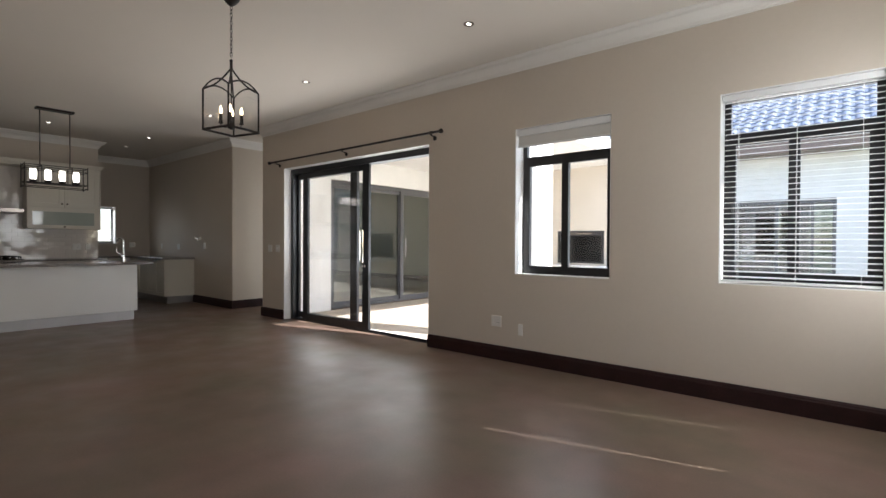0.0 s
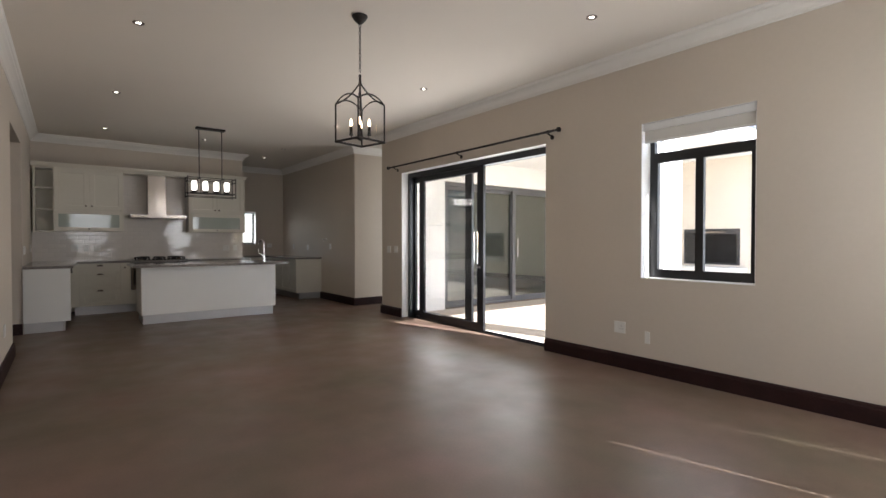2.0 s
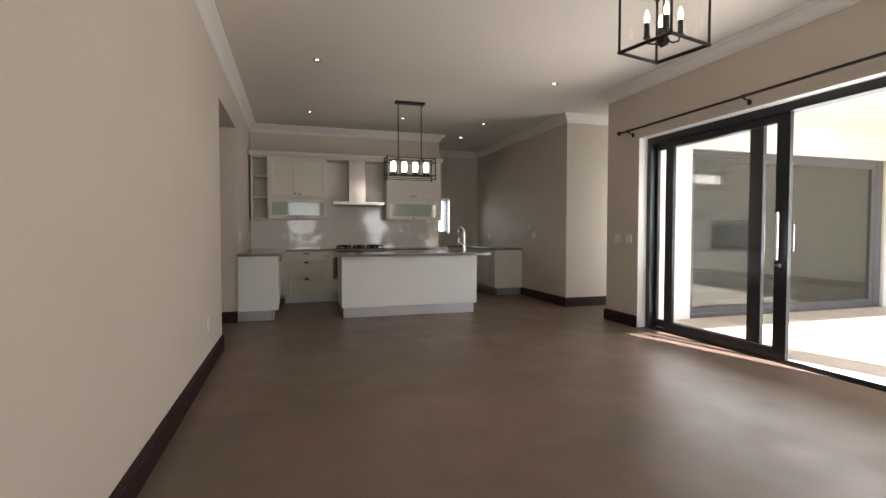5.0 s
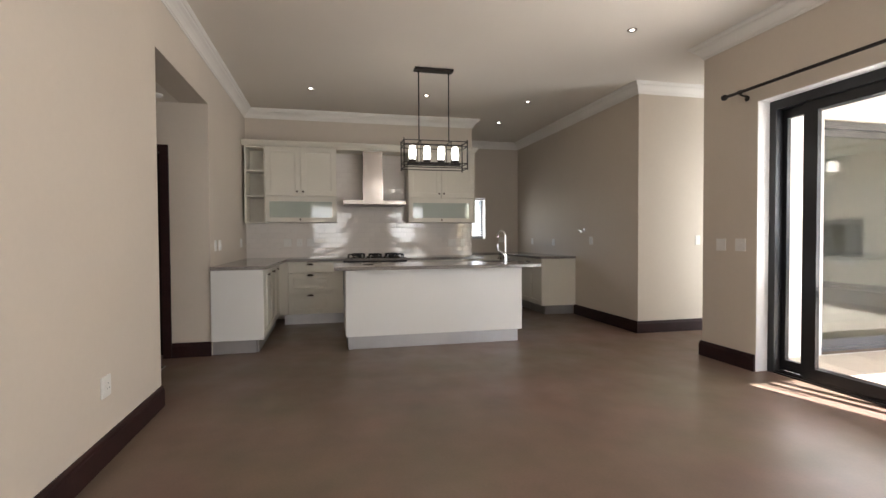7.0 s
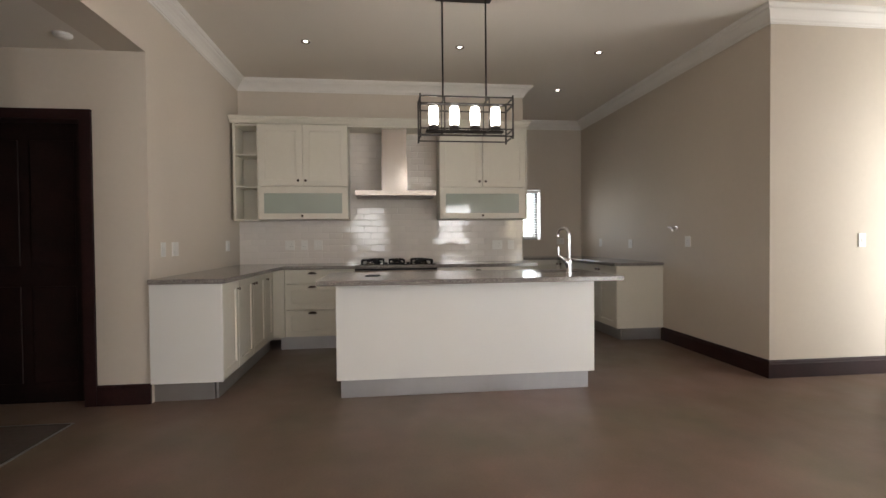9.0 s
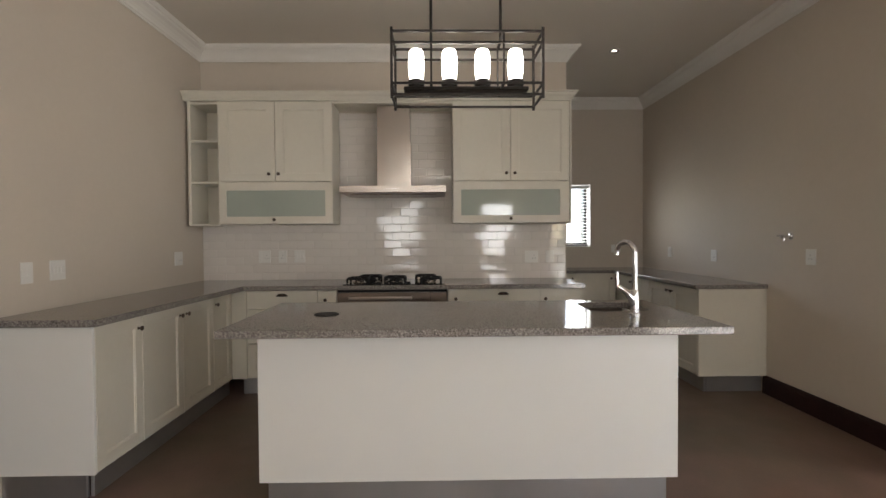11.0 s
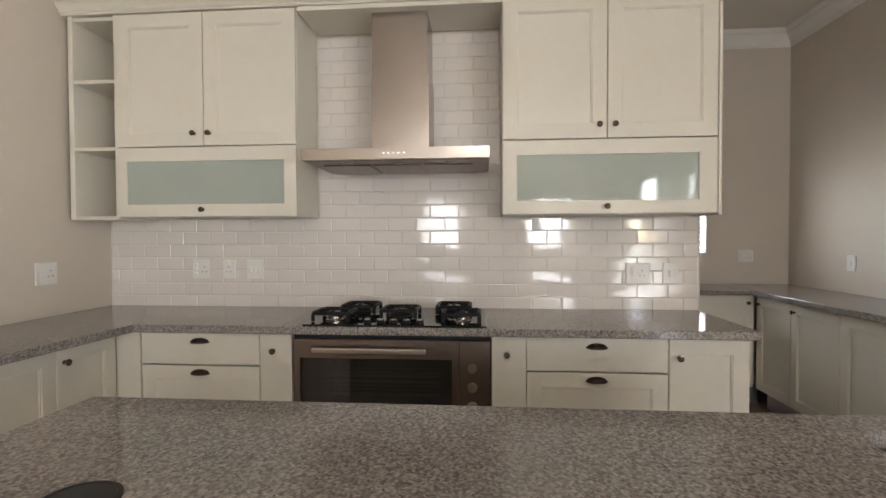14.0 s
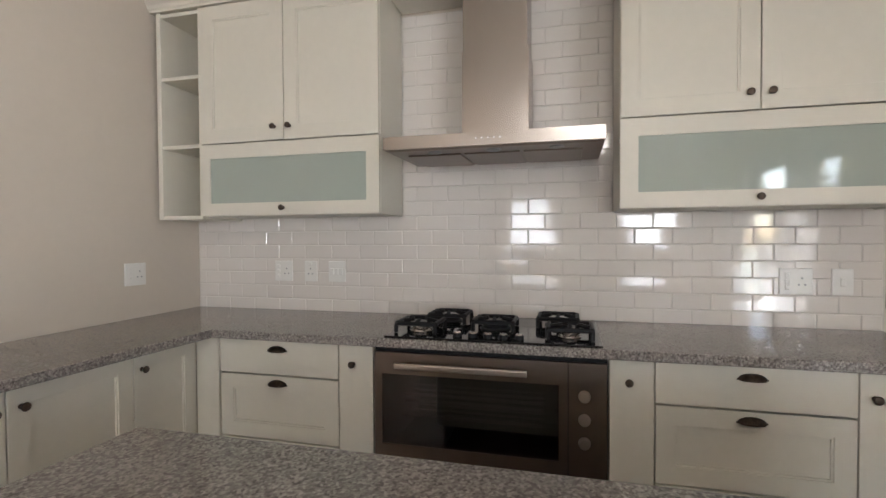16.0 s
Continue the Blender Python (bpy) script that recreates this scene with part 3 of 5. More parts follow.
def venetian(name, label, origin, along, width, z0, z1, tilt, gap=0.006, pitch=0.0425, deep=0.048, slots=()):
    """A venetian blind: head rail, slats, bottom rail, ladder cords. along is the unit way of its width."""
    b = thing(name, (origin[0], origin[1], z1), label, "window blind")
    u = Vector(along)
    v = Vector((-u.y, u.x, 0))
    o = Vector((origin[0], origin[1], 0))
    m = Matrix(((u.x, v.x, 0, o.x), (u.y, v.y, 0, o.y), (0, 0, 1, 0), (0, 0, 0, 1)))

    def made(nm, lo, hi, material, r=0.002):
        bm = bbox(lo, hi, r)
        bm.transform(m)
        return part(nm, bm, material, b)

    w0, w1 = gap, width - gap
    made("head_rail", (w0, -0.028, z1 - 0.045), (w1, 0.028, z1 - 0.004), BLIND)
    made("bottom_rail", (w0, -0.025, z0 + 0.004), (w1, 0.025, z0 + 0.02), BLIND)
    n = int((z1 - 0.06 - z0 - 0.035) / pitch)
    me = None
    for i in range(n + 1):
        z = z0 + 0.045 + i * pitch
        if me is None:
            bm = bmesh.new()
            c = 0.002
            pts = [(-deep / 2, 0), (-deep / 4, c), (0, c * 1.5), (deep / 4, c), (deep / 2, 0)]
            runs, at = [], w0
            for k in slots:
                runs.append((at, k - 0.007, pts))
                runs += [(k - 0.007, k + 0.007, [(-deep / 2, 0), (-deep * 0.26, c)]), (k - 0.007, k + 0.007, [(deep * 0.26, c), (deep / 2, 0)])]
                at = k + 0.007
            runs.append((at, w1, pts))
            for a, e, p in runs:
                top = [[bm.verts.new((w, y, h + 0.0016)) for y, h in p] for w in (a, e)]
                bot = [[bm.verts.new((w, y, h - 0.0010)) for y, h in p] for w in (a, e)]
                for k in range(len(p) - 1):
                    bm.faces.new((top[0][k], top[1][k], top[1][k + 1], top[0][k + 1]))
                    bm.faces.new((bot[0][k], bot[0][k + 1], bot[1][k + 1], bot[1][k]))
                for k in (0, len(p) - 1):
                    bm.faces.new((top[0][k], bot[0][k], bot[1][k], top[1][k]))
                for q in (0, 1):
                    bm.faces.new(top[q] + bot[q][::-1])
            bm.transform(Matrix.Rotation(radians(tilt), 4, "X"))
            bm.transform(Matrix(((u.x, v.x, 0, 0), (u.y, v.y, 0, 0), (0, 0, 1, 0), (0, 0, 0, 1))))
            bmesh.ops.recalc_face_normals(bm, faces=bm.faces[:])
            me = bpy.data.meshes.new("slat")
            bm.to_mesh(me)
            bm.free()
            me.materials.append(BLIND)
        s = new("slat", me)
        s.parent = b
        s.location = Vector((o.x, o.y, z)) - bases[b]
    for k in (0.12, 0.5, 0.88):
        bm = bmesh.new()
        for y in (-0.026, 0.026):
            tube(bm, [(width * k, y, z0 + 0.01), (width * k, y, z1 - 0.03)], 0.0012, 4)
        bm.transform(m)
        part("ladder_cord", bm, BLIND, b)
    return b


venetian("venetian_blind", "white venetian blind lowered with open slats", (0.016, 6.055), (1, 0, 0), 0.938, 0.905, 2.329, 8, pitch=0.040)
venetian("venetian_blind", "white closed venetian blind in an east window", (EX + 0.06, 4.942), (0, 1, 0), 0.852, 0.91, 2.454, 60, gap=0.001, slots=(0.036, 0.752))
venetian("venetian_blind", "white closed venetian blind in a wide east window", (EX + 0.06, 1.756), (0, 1, 0), 1.188, 0.91, 2.329, 60)

# roller blind, wound up, in the smaller window
rb = thing("roller_blind", (-1.28, 6.05, 2.33), "white fabric roller blind wound nearly to the top", "window blind")
part("cassette", bbox((-1.792, 6.012, 2.262), (-0.838, 6.08, 2.327), 0.006, 2), BLIND, rb)
part("fabric", bbox((-1.782, 6.030, 2.165), (-0.848, 6.036, 2.262), 0.001), mat("blind_fabric", (0.66, 0.64, 0.60), 0.9, bump=0.2, bscale=300), rb)
part("bottom_bar", bbox((-1.785, 6.024, 2.148), (-0.845, 6.042, 2.168), 0.004), BLIND, rb)
rs = thing("roller_blind", (-1.0, SY - 0.05, 2.33), "white fabric roller blind half lowered with a bead cord", "window blind")
part("fabric", bbox((-1.585, SY - 0.06, 1.2), (-0.41, SY - 0.054, 2.30), 0.001), mat("thin_blind_fabric", (0.72, 0.74, 0.78), 0.9), rs)
bm = bmesh.new()
for i in range(60):
    lathe(bm, [(0.0005, -0.002), (0.002, 0), (0.0005, 0.002)], (-1.545, SY + 0.006, 0.62 + i * 0.014), 5)
part("bead_cord", bm, PLATE, rs)
for z in (0.93, 1.40, 1.64):
    part("cord_clip", bbox((-1.57, SY - 0.03, z - 0.012), (-1.55, SY - 0.002, z + 0.012), 0.002), PLATE, rs)

# scullery window
bm = bars([((BX - 0.2, 4.706, 1.156), (BX - 0.15, 4.74, 1.944)), ((BX - 0.2, 5.34, 1.156), (BX - 0.15, 5.379, 1.944)), ((BX - 0.2, 4.74, 1.156), (BX - 0.15, 5.34, 1.20)), ((BX - 0.2, 4.74, 1.90), (BX - 0.15, 5.34, 1.944)), ((BX - 0.19, 5.03, 1.20), (BX - 0.155, 5.06, 1.90))])
sw = tagged(new("window_scullery"), "small black aluminium scullery window", "window", "", "structure")
bases[sw] = Vector((0, 0, 0))
part("window_frame", bm, ALU, sw)
p = part("pane", bars([((BX - 0.18, 4.74, 1.20), (BX - 0.175, 5.34, 1.90))]), GLASS, sw)
p.visible_shadow = False
struct("window_sill_scullery", bars([((BX - 0.25, 4.70, 1.15), (BX - 0.002, 4.706, 1.95)), ((BX - 0.25, 5.379, 1.15), (BX - 0.002, 5.385, 1.95)), ((BX - 0.25, 4.706, 1.944), (BX - 0.002, 5.379, 1.95)), ((BX - 0.25, 4.706, 1.15), (BX - 0.002, 5.379, 1.156))]), REVEAL, "smooth white painted window reveal")
venetian("venetian_blind", "small white venetian blind with open slats", (BX - 0.05, 4.712), (0, 1, 0), 0.662, 1.165, 1.94, 12, pitch=0.040)

# curtain rod
rod = thing("curtain_rod", (-4.47, 5.92, 2.43), "dark bronze curtain rod on brackets above the sliding door", "curtain rod")
bm = bmesh.new()
tube(bm, [(-6.21, 5.92, 2.436), (-2.735, 5.92, 2.436)], 0.0135, 12)
part("rod", bm, IRON, rod, smooth=True)
for x, d in ((-6.21, -1), (-2.735, 1)):
    bm = bmesh.new()
    lathe(bm, [(0.013, 0), (0.024, 0.008 * d), (0.028, 0.022 * d), (0.024, 0.04 * d), (0.008, 0.05 * d)], (x, 5.92, 2.436), 14, "x")
    part("finial", bm, IRON, rod, smooth=True)
for x in (-6.06, -4.44, -2.86):
    bm = bmesh.new()
    tube(bm, [(x, 5.997, 2.405), (x, 5.95, 2.405), (x, 5.92, 2.415)], 0.008, 8)
    tube(bm, [(x - 0.012, 5.92, 2.436), (x + 0.012, 5.92, 2.436)], 0.019, 12)
    lathe(bm, [(0.024, -0.004), (0.024, 0.004), (0.010, 0.006)], (x, 5.994, 2.385), 12, "y")
    tube(bm, [(x, 5.985, 2.40), (x, 5.985, 2.36)], 0.007, 6)
    part("bracket", bm, IRON, rod, smooth=True)

# dark timber door in the recess
dd = tagged(new("door_recess"), "dark mahogany panelled door in a moulded frame, shut", "door", "", "structure")
bases[dd] = Vector((0, 0, 0))
part("door_frame", bars([((-7.95, 0.80, 0), (-7.728, 0.875, 2.10)), ((-7.95, -0.155, 0), (-7.728, -0.08, 2.10)), ((-7.95, -0.08, 2.03), (-7.728, 0.80, 2.10))]), SKIRT, dd)
bm = bbox((-7.90, -0.078, 0.005), (-7.86, 0.798, 2.028), 0.003)
leaf = part("leaf", bm, WOODD, dd)
for y0 in (0.03, 0.40):
    for z0, z1 in ((0.15, 0.85), (1.0, 1.9)):
        bm = bbox((-7.862, y0, z0), (-7.85, y0 + 0.29, z1), 0.003)
        part("panel", bm, WOODD, leaf)
bm = bmesh.new()
lathe(bm, [(0.024, 0), (0.024, 0.008), (0.010, 0.010)], (-7.86, -0.02, 1.02), 14, "x")
tube(bm, [(-7.85, -0.02, 1.02), (-7.81, -0.02, 1.02), (-7.805, 0.03, 1.02), (-7.805, 0.10, 1.02)], 0.008, 8)
part("door_handle", bm, STEEL, leaf)

mt = thing("floor_mat", (-6.95, 0.35, 0), "dark brown flat mat with a pale rim in the recess", "floor mat")
part("rim", bars([((-7.40, -0.30, 0.001), (-7.39, 0.925, 0.007)), ((-6.50, -0.30, 0.001), (-6.49, 0.925, 0.007)), ((-7.39, 0.915, 0.001), (-6.50, 0.925, 0.007)), ((-7.39, -0.30, 0.001), (-6.50, -0.29, 0.007))]), PLINTH, mt)
part("mat", bbox((-7.389, -0.289, 0.001), (-6.501, 0.914, 0.006), 0.001), mat("dark_brown_mat", (0.075, 0.055, 0.045), 0.8, vary=0.15, scale=30), mt)
sm = thing("smoke_detector", (-7.48, 0.86, 2.52), "small white round detector on the low recess ceiling", "detector")
bm = bmesh.new()
lathe(bm, [(0.055, 2.519), (0.055, 2.505), (0.042, 2.494), (0.010, 2.490)], (-7.48, 0.86, 0), 20)
part("case", bm, PLATE, sm, smooth=True)

# ---- kitchen ----
def placed(bm, frame_m):
    bm.transform(frame_m)
    return bm


def face_frame(o, u, n):
    """A frame with its x along u, its y out of the face (n) and z up; o is a corner of the face."""
    return Matrix(((u[0], n[0], 0, o[0]), (u[1], n[1], 0, o[1]), (0, 0, 1, o[2] if len(o) > 2 else 0), (0, 0, 0, 1)))


def shaker(w, h, rail=0.065, t=0.02, deep=0.009, flat=False):
    """A framed door front: x 0..w, z 0..h, face at y = t, the field set back inside a small bead."""
    bm = bmesh.new()
    g = 0.0024
    if flat:
        box(bm, (g, 0, g), (w - g, t, h - g))
        return bm
    levels = ((g, 0.0), (g, t - 0.001), (g + 0.001, t), (rail, t), (rail + 0.0015, t - 0.0035), (rail + 0.007, t - 0.0035), (rail + 0.0085, t - deep))
    rings = [[bm.verts.new(p) for p in ((o, y, o), (w - o, y, o), (w - o, y, h - o), (o, y, h - o))] for o, y in levels]
    for a, b in zip(rings, rings[1:]):
        for k in range(4):
            bm.faces.new((a[k], a[(k + 1) % 4], b[(k + 1) % 4], b[k]))
    bm.faces.new(rings[0][::-1])
    bm.faces.new(rings[-1])
    return bm


def knob(parent, m, x, z, y=0.02):
    bm = bmesh.new()
    lathe(bm, [(0.009, 0), (0.009, 0.002), (0.0055, 0.004), (0.005, 0.012), (0.012, 0.016), (0.0145, 0.021), (0.013, 0.025), (0.008, 0.0275), (0.003, 0.028)], (x, y, z), 14, "y")
    return part("knob", placed(bm, m), KNOB, parent, "antique brass round knob", smooth=True)


def cup_pull(parent, m, x, z, y=0.02):
    bm = bmesh.new()
    w, d, h = 0.044, 0.026, 0.020
    rows = []
    for j in range(6):
        e = j / 5 * math.pi / 2
        rows.append([bm.verts.new((x - w * math.cos(k / 12 * math.pi) * math.cos(e * 0.25 if j < 5 else e * 0.3), y + d * math.sin(e) * (0.25 + 0.75 * math.sin(k / 12 * math.pi)), z + h * math.cos(e) * math.sin(k / 12 * math.pi) - (0.004 * j / 5))) for k in range(13)])
    for a, b in zip(rows, rows[1:]):
        for k in range(12):
            bm.faces.new((a[k], a[k + 1], b[k + 1], b[k]))
    bmesh.ops.solidify(bm, geom=bm.faces[:], thickness=0.002)
    box(bm, (x - w - 0.003, y, z - 0.004), (x + w + 0.003, y + 0.002, z + 0.003))
    return part("cup_handle", placed(bm, m), KNOB, parent, "antique brass cup pull", smooth=True)


def carcass(unit, m, w, d, z0, z1, t=0.018):
    """The boards of an open cabinet box: x 0..w, y -d..0, open to the front."""
    for name, lo, hi in (
        ("side_board", (0, -d, z0), (t, 0, z1)),
        ("side_board", (w - t, -d, z0), (w, 0, z1)),
        ("bottom_board", (t, -d, z0), (w - t, 0, z0 + t)),
        ("top_board", (t, -d, z1 - t), (w - t, 0, z1)),
        ("back_board", (t, -d, z0 + t), (w - t, -d + 0.008, z1 - t)),
    ):
        bm = bmesh.new()
        box(bm, lo, hi)
        part(name, placed(bm, m), CAB, unit)


def base_unit(label, m, w, d, fronts, z0=0.142, z1=0.859, group="kitchen base cabinets"):
    """A base cabinet: fronts are (kind, x0, x1, z0, z1, knob place)."""
    o = m.to_translation()
    c = thing("base_cabinet", (o.x, o.y, 0), label, "kitchen cabinet", group)
    carcass(c, m, w, d, z0, z1)
    for kind, a, b, p, q, kx, kz in fronts:
        bm = shaker(b - a, q - p, flat=kind in ("flat", "flatdoor"))
        bm.transform(Matrix.Translation((a, 0.001, p)))
        f = part("door" if kind.startswith("door") or kind == "flatdoor" else "drawer_front", placed(bm, m), CAB, c)
        if kind in ("drawer", "flat"):
            cup_pull(f, m, (a + b) / 2, kz, 0.022)
        elif kx is not None:
            knob(f, m, kx, kz, 0.022)
    return c


# the run against the tiled wall; faces look along +x, u runs to -y
FX = -9.352
ENDY = 4.58


def along_wall(y):
    return face_frame((FX, y), (0, 1), (1, 0))


for y0, y1, lab in ((1.858, 2.430, "cream painted drawer cabinet beside the oven"), (3.638, 4.240, "cream painted drawer cabinet under the granite worktop")):
    w = y1 - y0
    base_unit(lab, along_wall(y0), w, 0.54, [("flat", 0, w, 0.708, 0.856, None, 0.814), ("drawer", 0, w, 0.428, 0.705, None, 0.668), ("drawer", 0, w, 0.145, 0.425, None, 0.392)])
for y0, y1, kz in ((2.430, 2.583, 0.779), (3.486, 3.638, 0.779)):
    w = y1 - y0
    base_unit("narrow cream painted pull-out cabinet beside the oven", along_wall(y0), w, 0.54, [("flatdoor", 0, w, 0.145, 0.856, w / 2 - 0.010, kz)])
base_unit("cream painted cabinet with one framed door at the open end", along_wall(4.240), ENDY - 4.240, 0.54, [("door", 0, ENDY - 4.240 - 0.012, 0.145, 0.856, 0.042, 0.776)])
corner = thing("corner_filler", (FX, 1.78, 0), "cream painted corner filler between the cabinet runs", "kitchen cabinet")
part("post", bbox((FX - 0.02, 1.74, 0.142), (FX + 0.030, 1.856, 0.856), 0.002), CAB, corner)

# oven
ov = thing("built_in_oven", (-9.35, 3.03, 0.38), "wide dark steel built-in oven with a glass door", "oven")
for name, lo, hi in (
    ("side_panel", (-9.88, 2.588, 0.386), (-9.352, 2.606, 0.857)),
    ("side_panel", (-9.88, 3.325, 0.386), (-9.352, 3.483, 0.857)),
    ("bottom_panel", (-9.88, 2.606, 0.386), (-9.352, 3.325, 0.404)),
    ("top_panel", (-9.88, 2.606, 0.800), (-9.352, 3.325, 0.857)),
    ("back_panel", (-9.88, 2.606, 0.404), (-9.865, 3.325, 0.800)),
):
    part(name, bbox(lo, hi, 0.001), ENAMEL, ov)
bm = bmesh.new()
loops = [[bm.verts.new((x, y, z)) for y, z in ((a, c), (b, c), (b, d), (a, d))] for x, a, b, c, d in (
    (-9.352, 2.592, 3.343, 0.394, 0.836), (-9.325, 2.592, 3.343, 0.394, 0.836), (-9.325, 2.621, 3.311, 0.470, 0.751), (-9.352, 2.621, 3.311, 0.470, 0.751))]
for a, b in zip(loops, loops[1:] + loops[:1]):
    for k in range(4):
        bm.faces.new((a[k], a[(k + 1) % 4], b[(k + 1) % 4], b[k]))
dr = part("door", bm, STEELD, ov)
part("glass", bbox((-9.345, 2.621, 0.470), (-9.329, 3.311, 0.751), 0.001), glass_mat("oven_glass", (0.40, 0.40, 0.43), through=0.09), dr, "smoked oven glass")
part("control_panel", bbox((-9.352, 3.346, 0.394), (-9.325, 3.480, 0.836), 0.002), STEELD, ov)
part("vent_strip", bbox((-9.352, 2.592, 0.840), (-9.330, 3.480, 0.856), 0.002), BLACK, ov)
part("handle", bbox((-9.293, 2.69, 0.783), (-9.275, 3.20, 0.806), 0.005, 2), STEELK, dr)
for y in (2.74, 3.15):
    part("handle_post", bbox((-9.325, y - 0.01, 0.787), (-9.29, y + 0.01, 0.802), 0.002), STEEL, dr)
for z in (0.716, 0.631, 0.547):
    bm = bmesh.new()
    lathe(bm, [(0.022, 0), (0.020, 0.014), (0.018, 0.018), (0.010, 0.019)], (-9.325, 3.402, z), 20, "x")
    part("knob", bm, STEELK, ov, "round steel oven knob", smooth=True)
for z in (0.57, 0.63, 0.655):
    bm = bmesh.new()
    for x in (-9.40, -9.46, -9.52):
        tube(bm, [(x, 2.70, z), (x, 3.25, z)], 0.003, 6)
    tube(bm, [(-9.38, 2.70, z), (-9.38, 3.25, z)], 0.004, 6)
    part("rack", bm, STEELK, ov)
bm = bmesh.new()
box(bm, (-9.352, 2.578, 0.142), (-9.332, 3.478, 0.378))
of = thing("oven_filler", (-9.34, 3.03, 0.142), "plain cream panel under the oven", "kitchen cabinet")
part("panel", bm, CAB, of)

# peninsula run against the south wall; faces look along +y
PY, PX = 1.742, -7.74


def along_south(x):
    return face_frame((x, PY - 0.022), (-1, 0), (0, 1))


for x0, x1, kx in ((-7.745, -8.125, 0.340), (-8.125, -8.565, 0.400), (-8.565, -9.0, 0.040), (-9.0, -9.32, 0.035)):
    w = x0 - x1
    base_unit("cream painted base cabinet with a framed door on the peninsula", along_south(x0), w, 0.46, [("door", 0, w, 0.145, 0.856, kx, 0.787)])
ep = thing("end_panel", (-7.72, 1.49, 0.142), "plain white end panel of the cabinet run", "panel")
part("board", bbox((-7.742, 1.242, 0.142), (-7.722, PY, 0.859), 0.002), CABW, ep)

# scullery cabinets; faces look along -y and +x
for x0, x1, kx in ((-9.27, -9.72, 0.41), (-9.72, -10.17, 0.04), (-10.17, -10.62, 0.41), (-10.62, -11.03, 0.37)):
    w = x0 - x1
    base_unit("cream painted scullery cabinet with a framed door", face_frame((x1, 5.522), (1, 0), (0, -1)), w, 0.55, [("door", 0, w, 0.145, 0.845, w - kx, 0.79)], z1=0.848)
for y0, y1 in ((5.04, 5.50), (4.58, 5.04), (4.12, 4.58)):
    base_unit("cream painted scullery cabinet under the window", face_frame((-11.08, y0), (0, 1), (1, 0)), y1 - y0, 0.50, [("door", 0, y1 - y0, 0.145, 0.845, 0.41, 0.79)], z1=0.848)
ep = thing("end_panel", (-9.25, 5.8, 0.142), "plain cream end panel of the scullery cabinets", "panel")
part("board", bbox((-9.268, 5.502, 0.142), (-9.248, 6.058, 0.848), 0.002), CAB, ep)


def plinth(name, lo, hi, label, material=PLINTH):
    t = thing(name, (lo[0], lo[1], 0), label, "kitchen plinth")
    part("board", bbox(lo, hi, 0.002), material, t)


plinth("plinth", (-9.42, 1.80, 0), (-9.40, 4.52, 0.141), "brushed steel plinth under the kitchen cabinets")
plinth("plinth", (-7.80, 1.242, 0), (-7.782, 1.66, 0.141), "brushed steel plinth at the end of the peninsula")
plinth("plinth", (-9.40, 1.665, 0), (-7.80, 1.683, 0.141), "brushed steel plinth along the peninsula")
plinth("plinth", (-11.02, 5.578, 0), (-9.312, 5.596, 0.141), "dark brushed steel plinth in the scullery")
plinth("plinth", (-9.33, 5.60, 0), (-9.312, 6.058, 0.141), "dark brushed steel plinth at the scullery cabinet end")
plinth("plinth", (-11.15, 4.15, 0), (-11.132, 5.57, 0.141), "dark brushed steel plinth under the scullery window")


# worktops
def slab(name, outline, holes, z0, z1, label, at):
    """A granite top from an outline with holes, its upper edge eased."""
    bm = bmesh.new()
    edges = []
    for loop in [outline, *holes]:
        vs = [bm.verts.new((x, y, z1)) for x, y in loop]
        edges += [bm.edges.new((a, b)) for a, b in zip(vs, vs[1:] + vs[:1])]
    bmesh.ops.triangle_fill(bm, edges=edges, use_beauty=True)
    r = bmesh.ops.extrude_face_region(bm, geom=bm.faces[:])
    bmesh.ops.translate(bm, verts=[v for v in r["geom"] if isinstance(v, bmesh.types.BMVert)], vec=(0, 0, z0 - z1))
    bmesh.ops.recalc_face_normals(bm, faces=bm.faces[:])
    sharp = [e for e in bm.edges if len(e.link_faces) == 2 and e.calc_face_angle(0) > 1.0 and abs(e.verts[0].co.z - e.verts[1].co.z) < 1e-5]
    bmesh.ops.bevel(bm, geom=sharp, offset=0.004, segments=2, affect="EDGES", profile=0.5)
    t = thing(name, at, label, "worktop")
    part("top", bm, GRANITE, t)
    return t


def rounded(cx, cy, hx, hy, r, seg=5):
    out = []
    for sx, sy, a0 in ((1, 1, 0), (-1, 1, 90), (-1, -1, 180), (1, -1, 270)):
        for k in range(seg + 1):
            a = radians(a0 + 90 * k / seg)
            out.append((cx + sx * (hx - r) + r * math.cos(a), cy + sy * (hy - r) + r * math.sin(a)))
    return out


slab("granite_worktop", [(-9.915, 1.243), (-9.915, 4.60), (-9.295, 4.60), (-9.295, 1.845), (-7.70, 1.775), (-7.70, 1.243)], [], 0.861, 0.897, "polished grey speckled granite worktop on the kitchen cabinets", (-9.5, 3, 0.85))
slab("granite_worktop", [(-11.597, 4.10), (-11.597, 6.057), (-9.235, 6.057), (-9.235, 5.47), (-11.035, 5.47), (-11.035, 4.10)], [], 0.850, 0.885, "polished grey speckled granite worktop in the scullery", (-10.5, 5.8, 0.85))
SINK = (-8.085, 4.37)
slab("island_worktop", [(-8.36, 2.445), (-8.36, 4.67), (-7.445, 4.67), (-7.445, 2.445)], [rounded(*SINK, 0.175, 0.165, 0.075)], 0.850, 0.885, "polished grey speckled granite island worktop with a sink cutout", (-7.9, 3.5, 0.85))

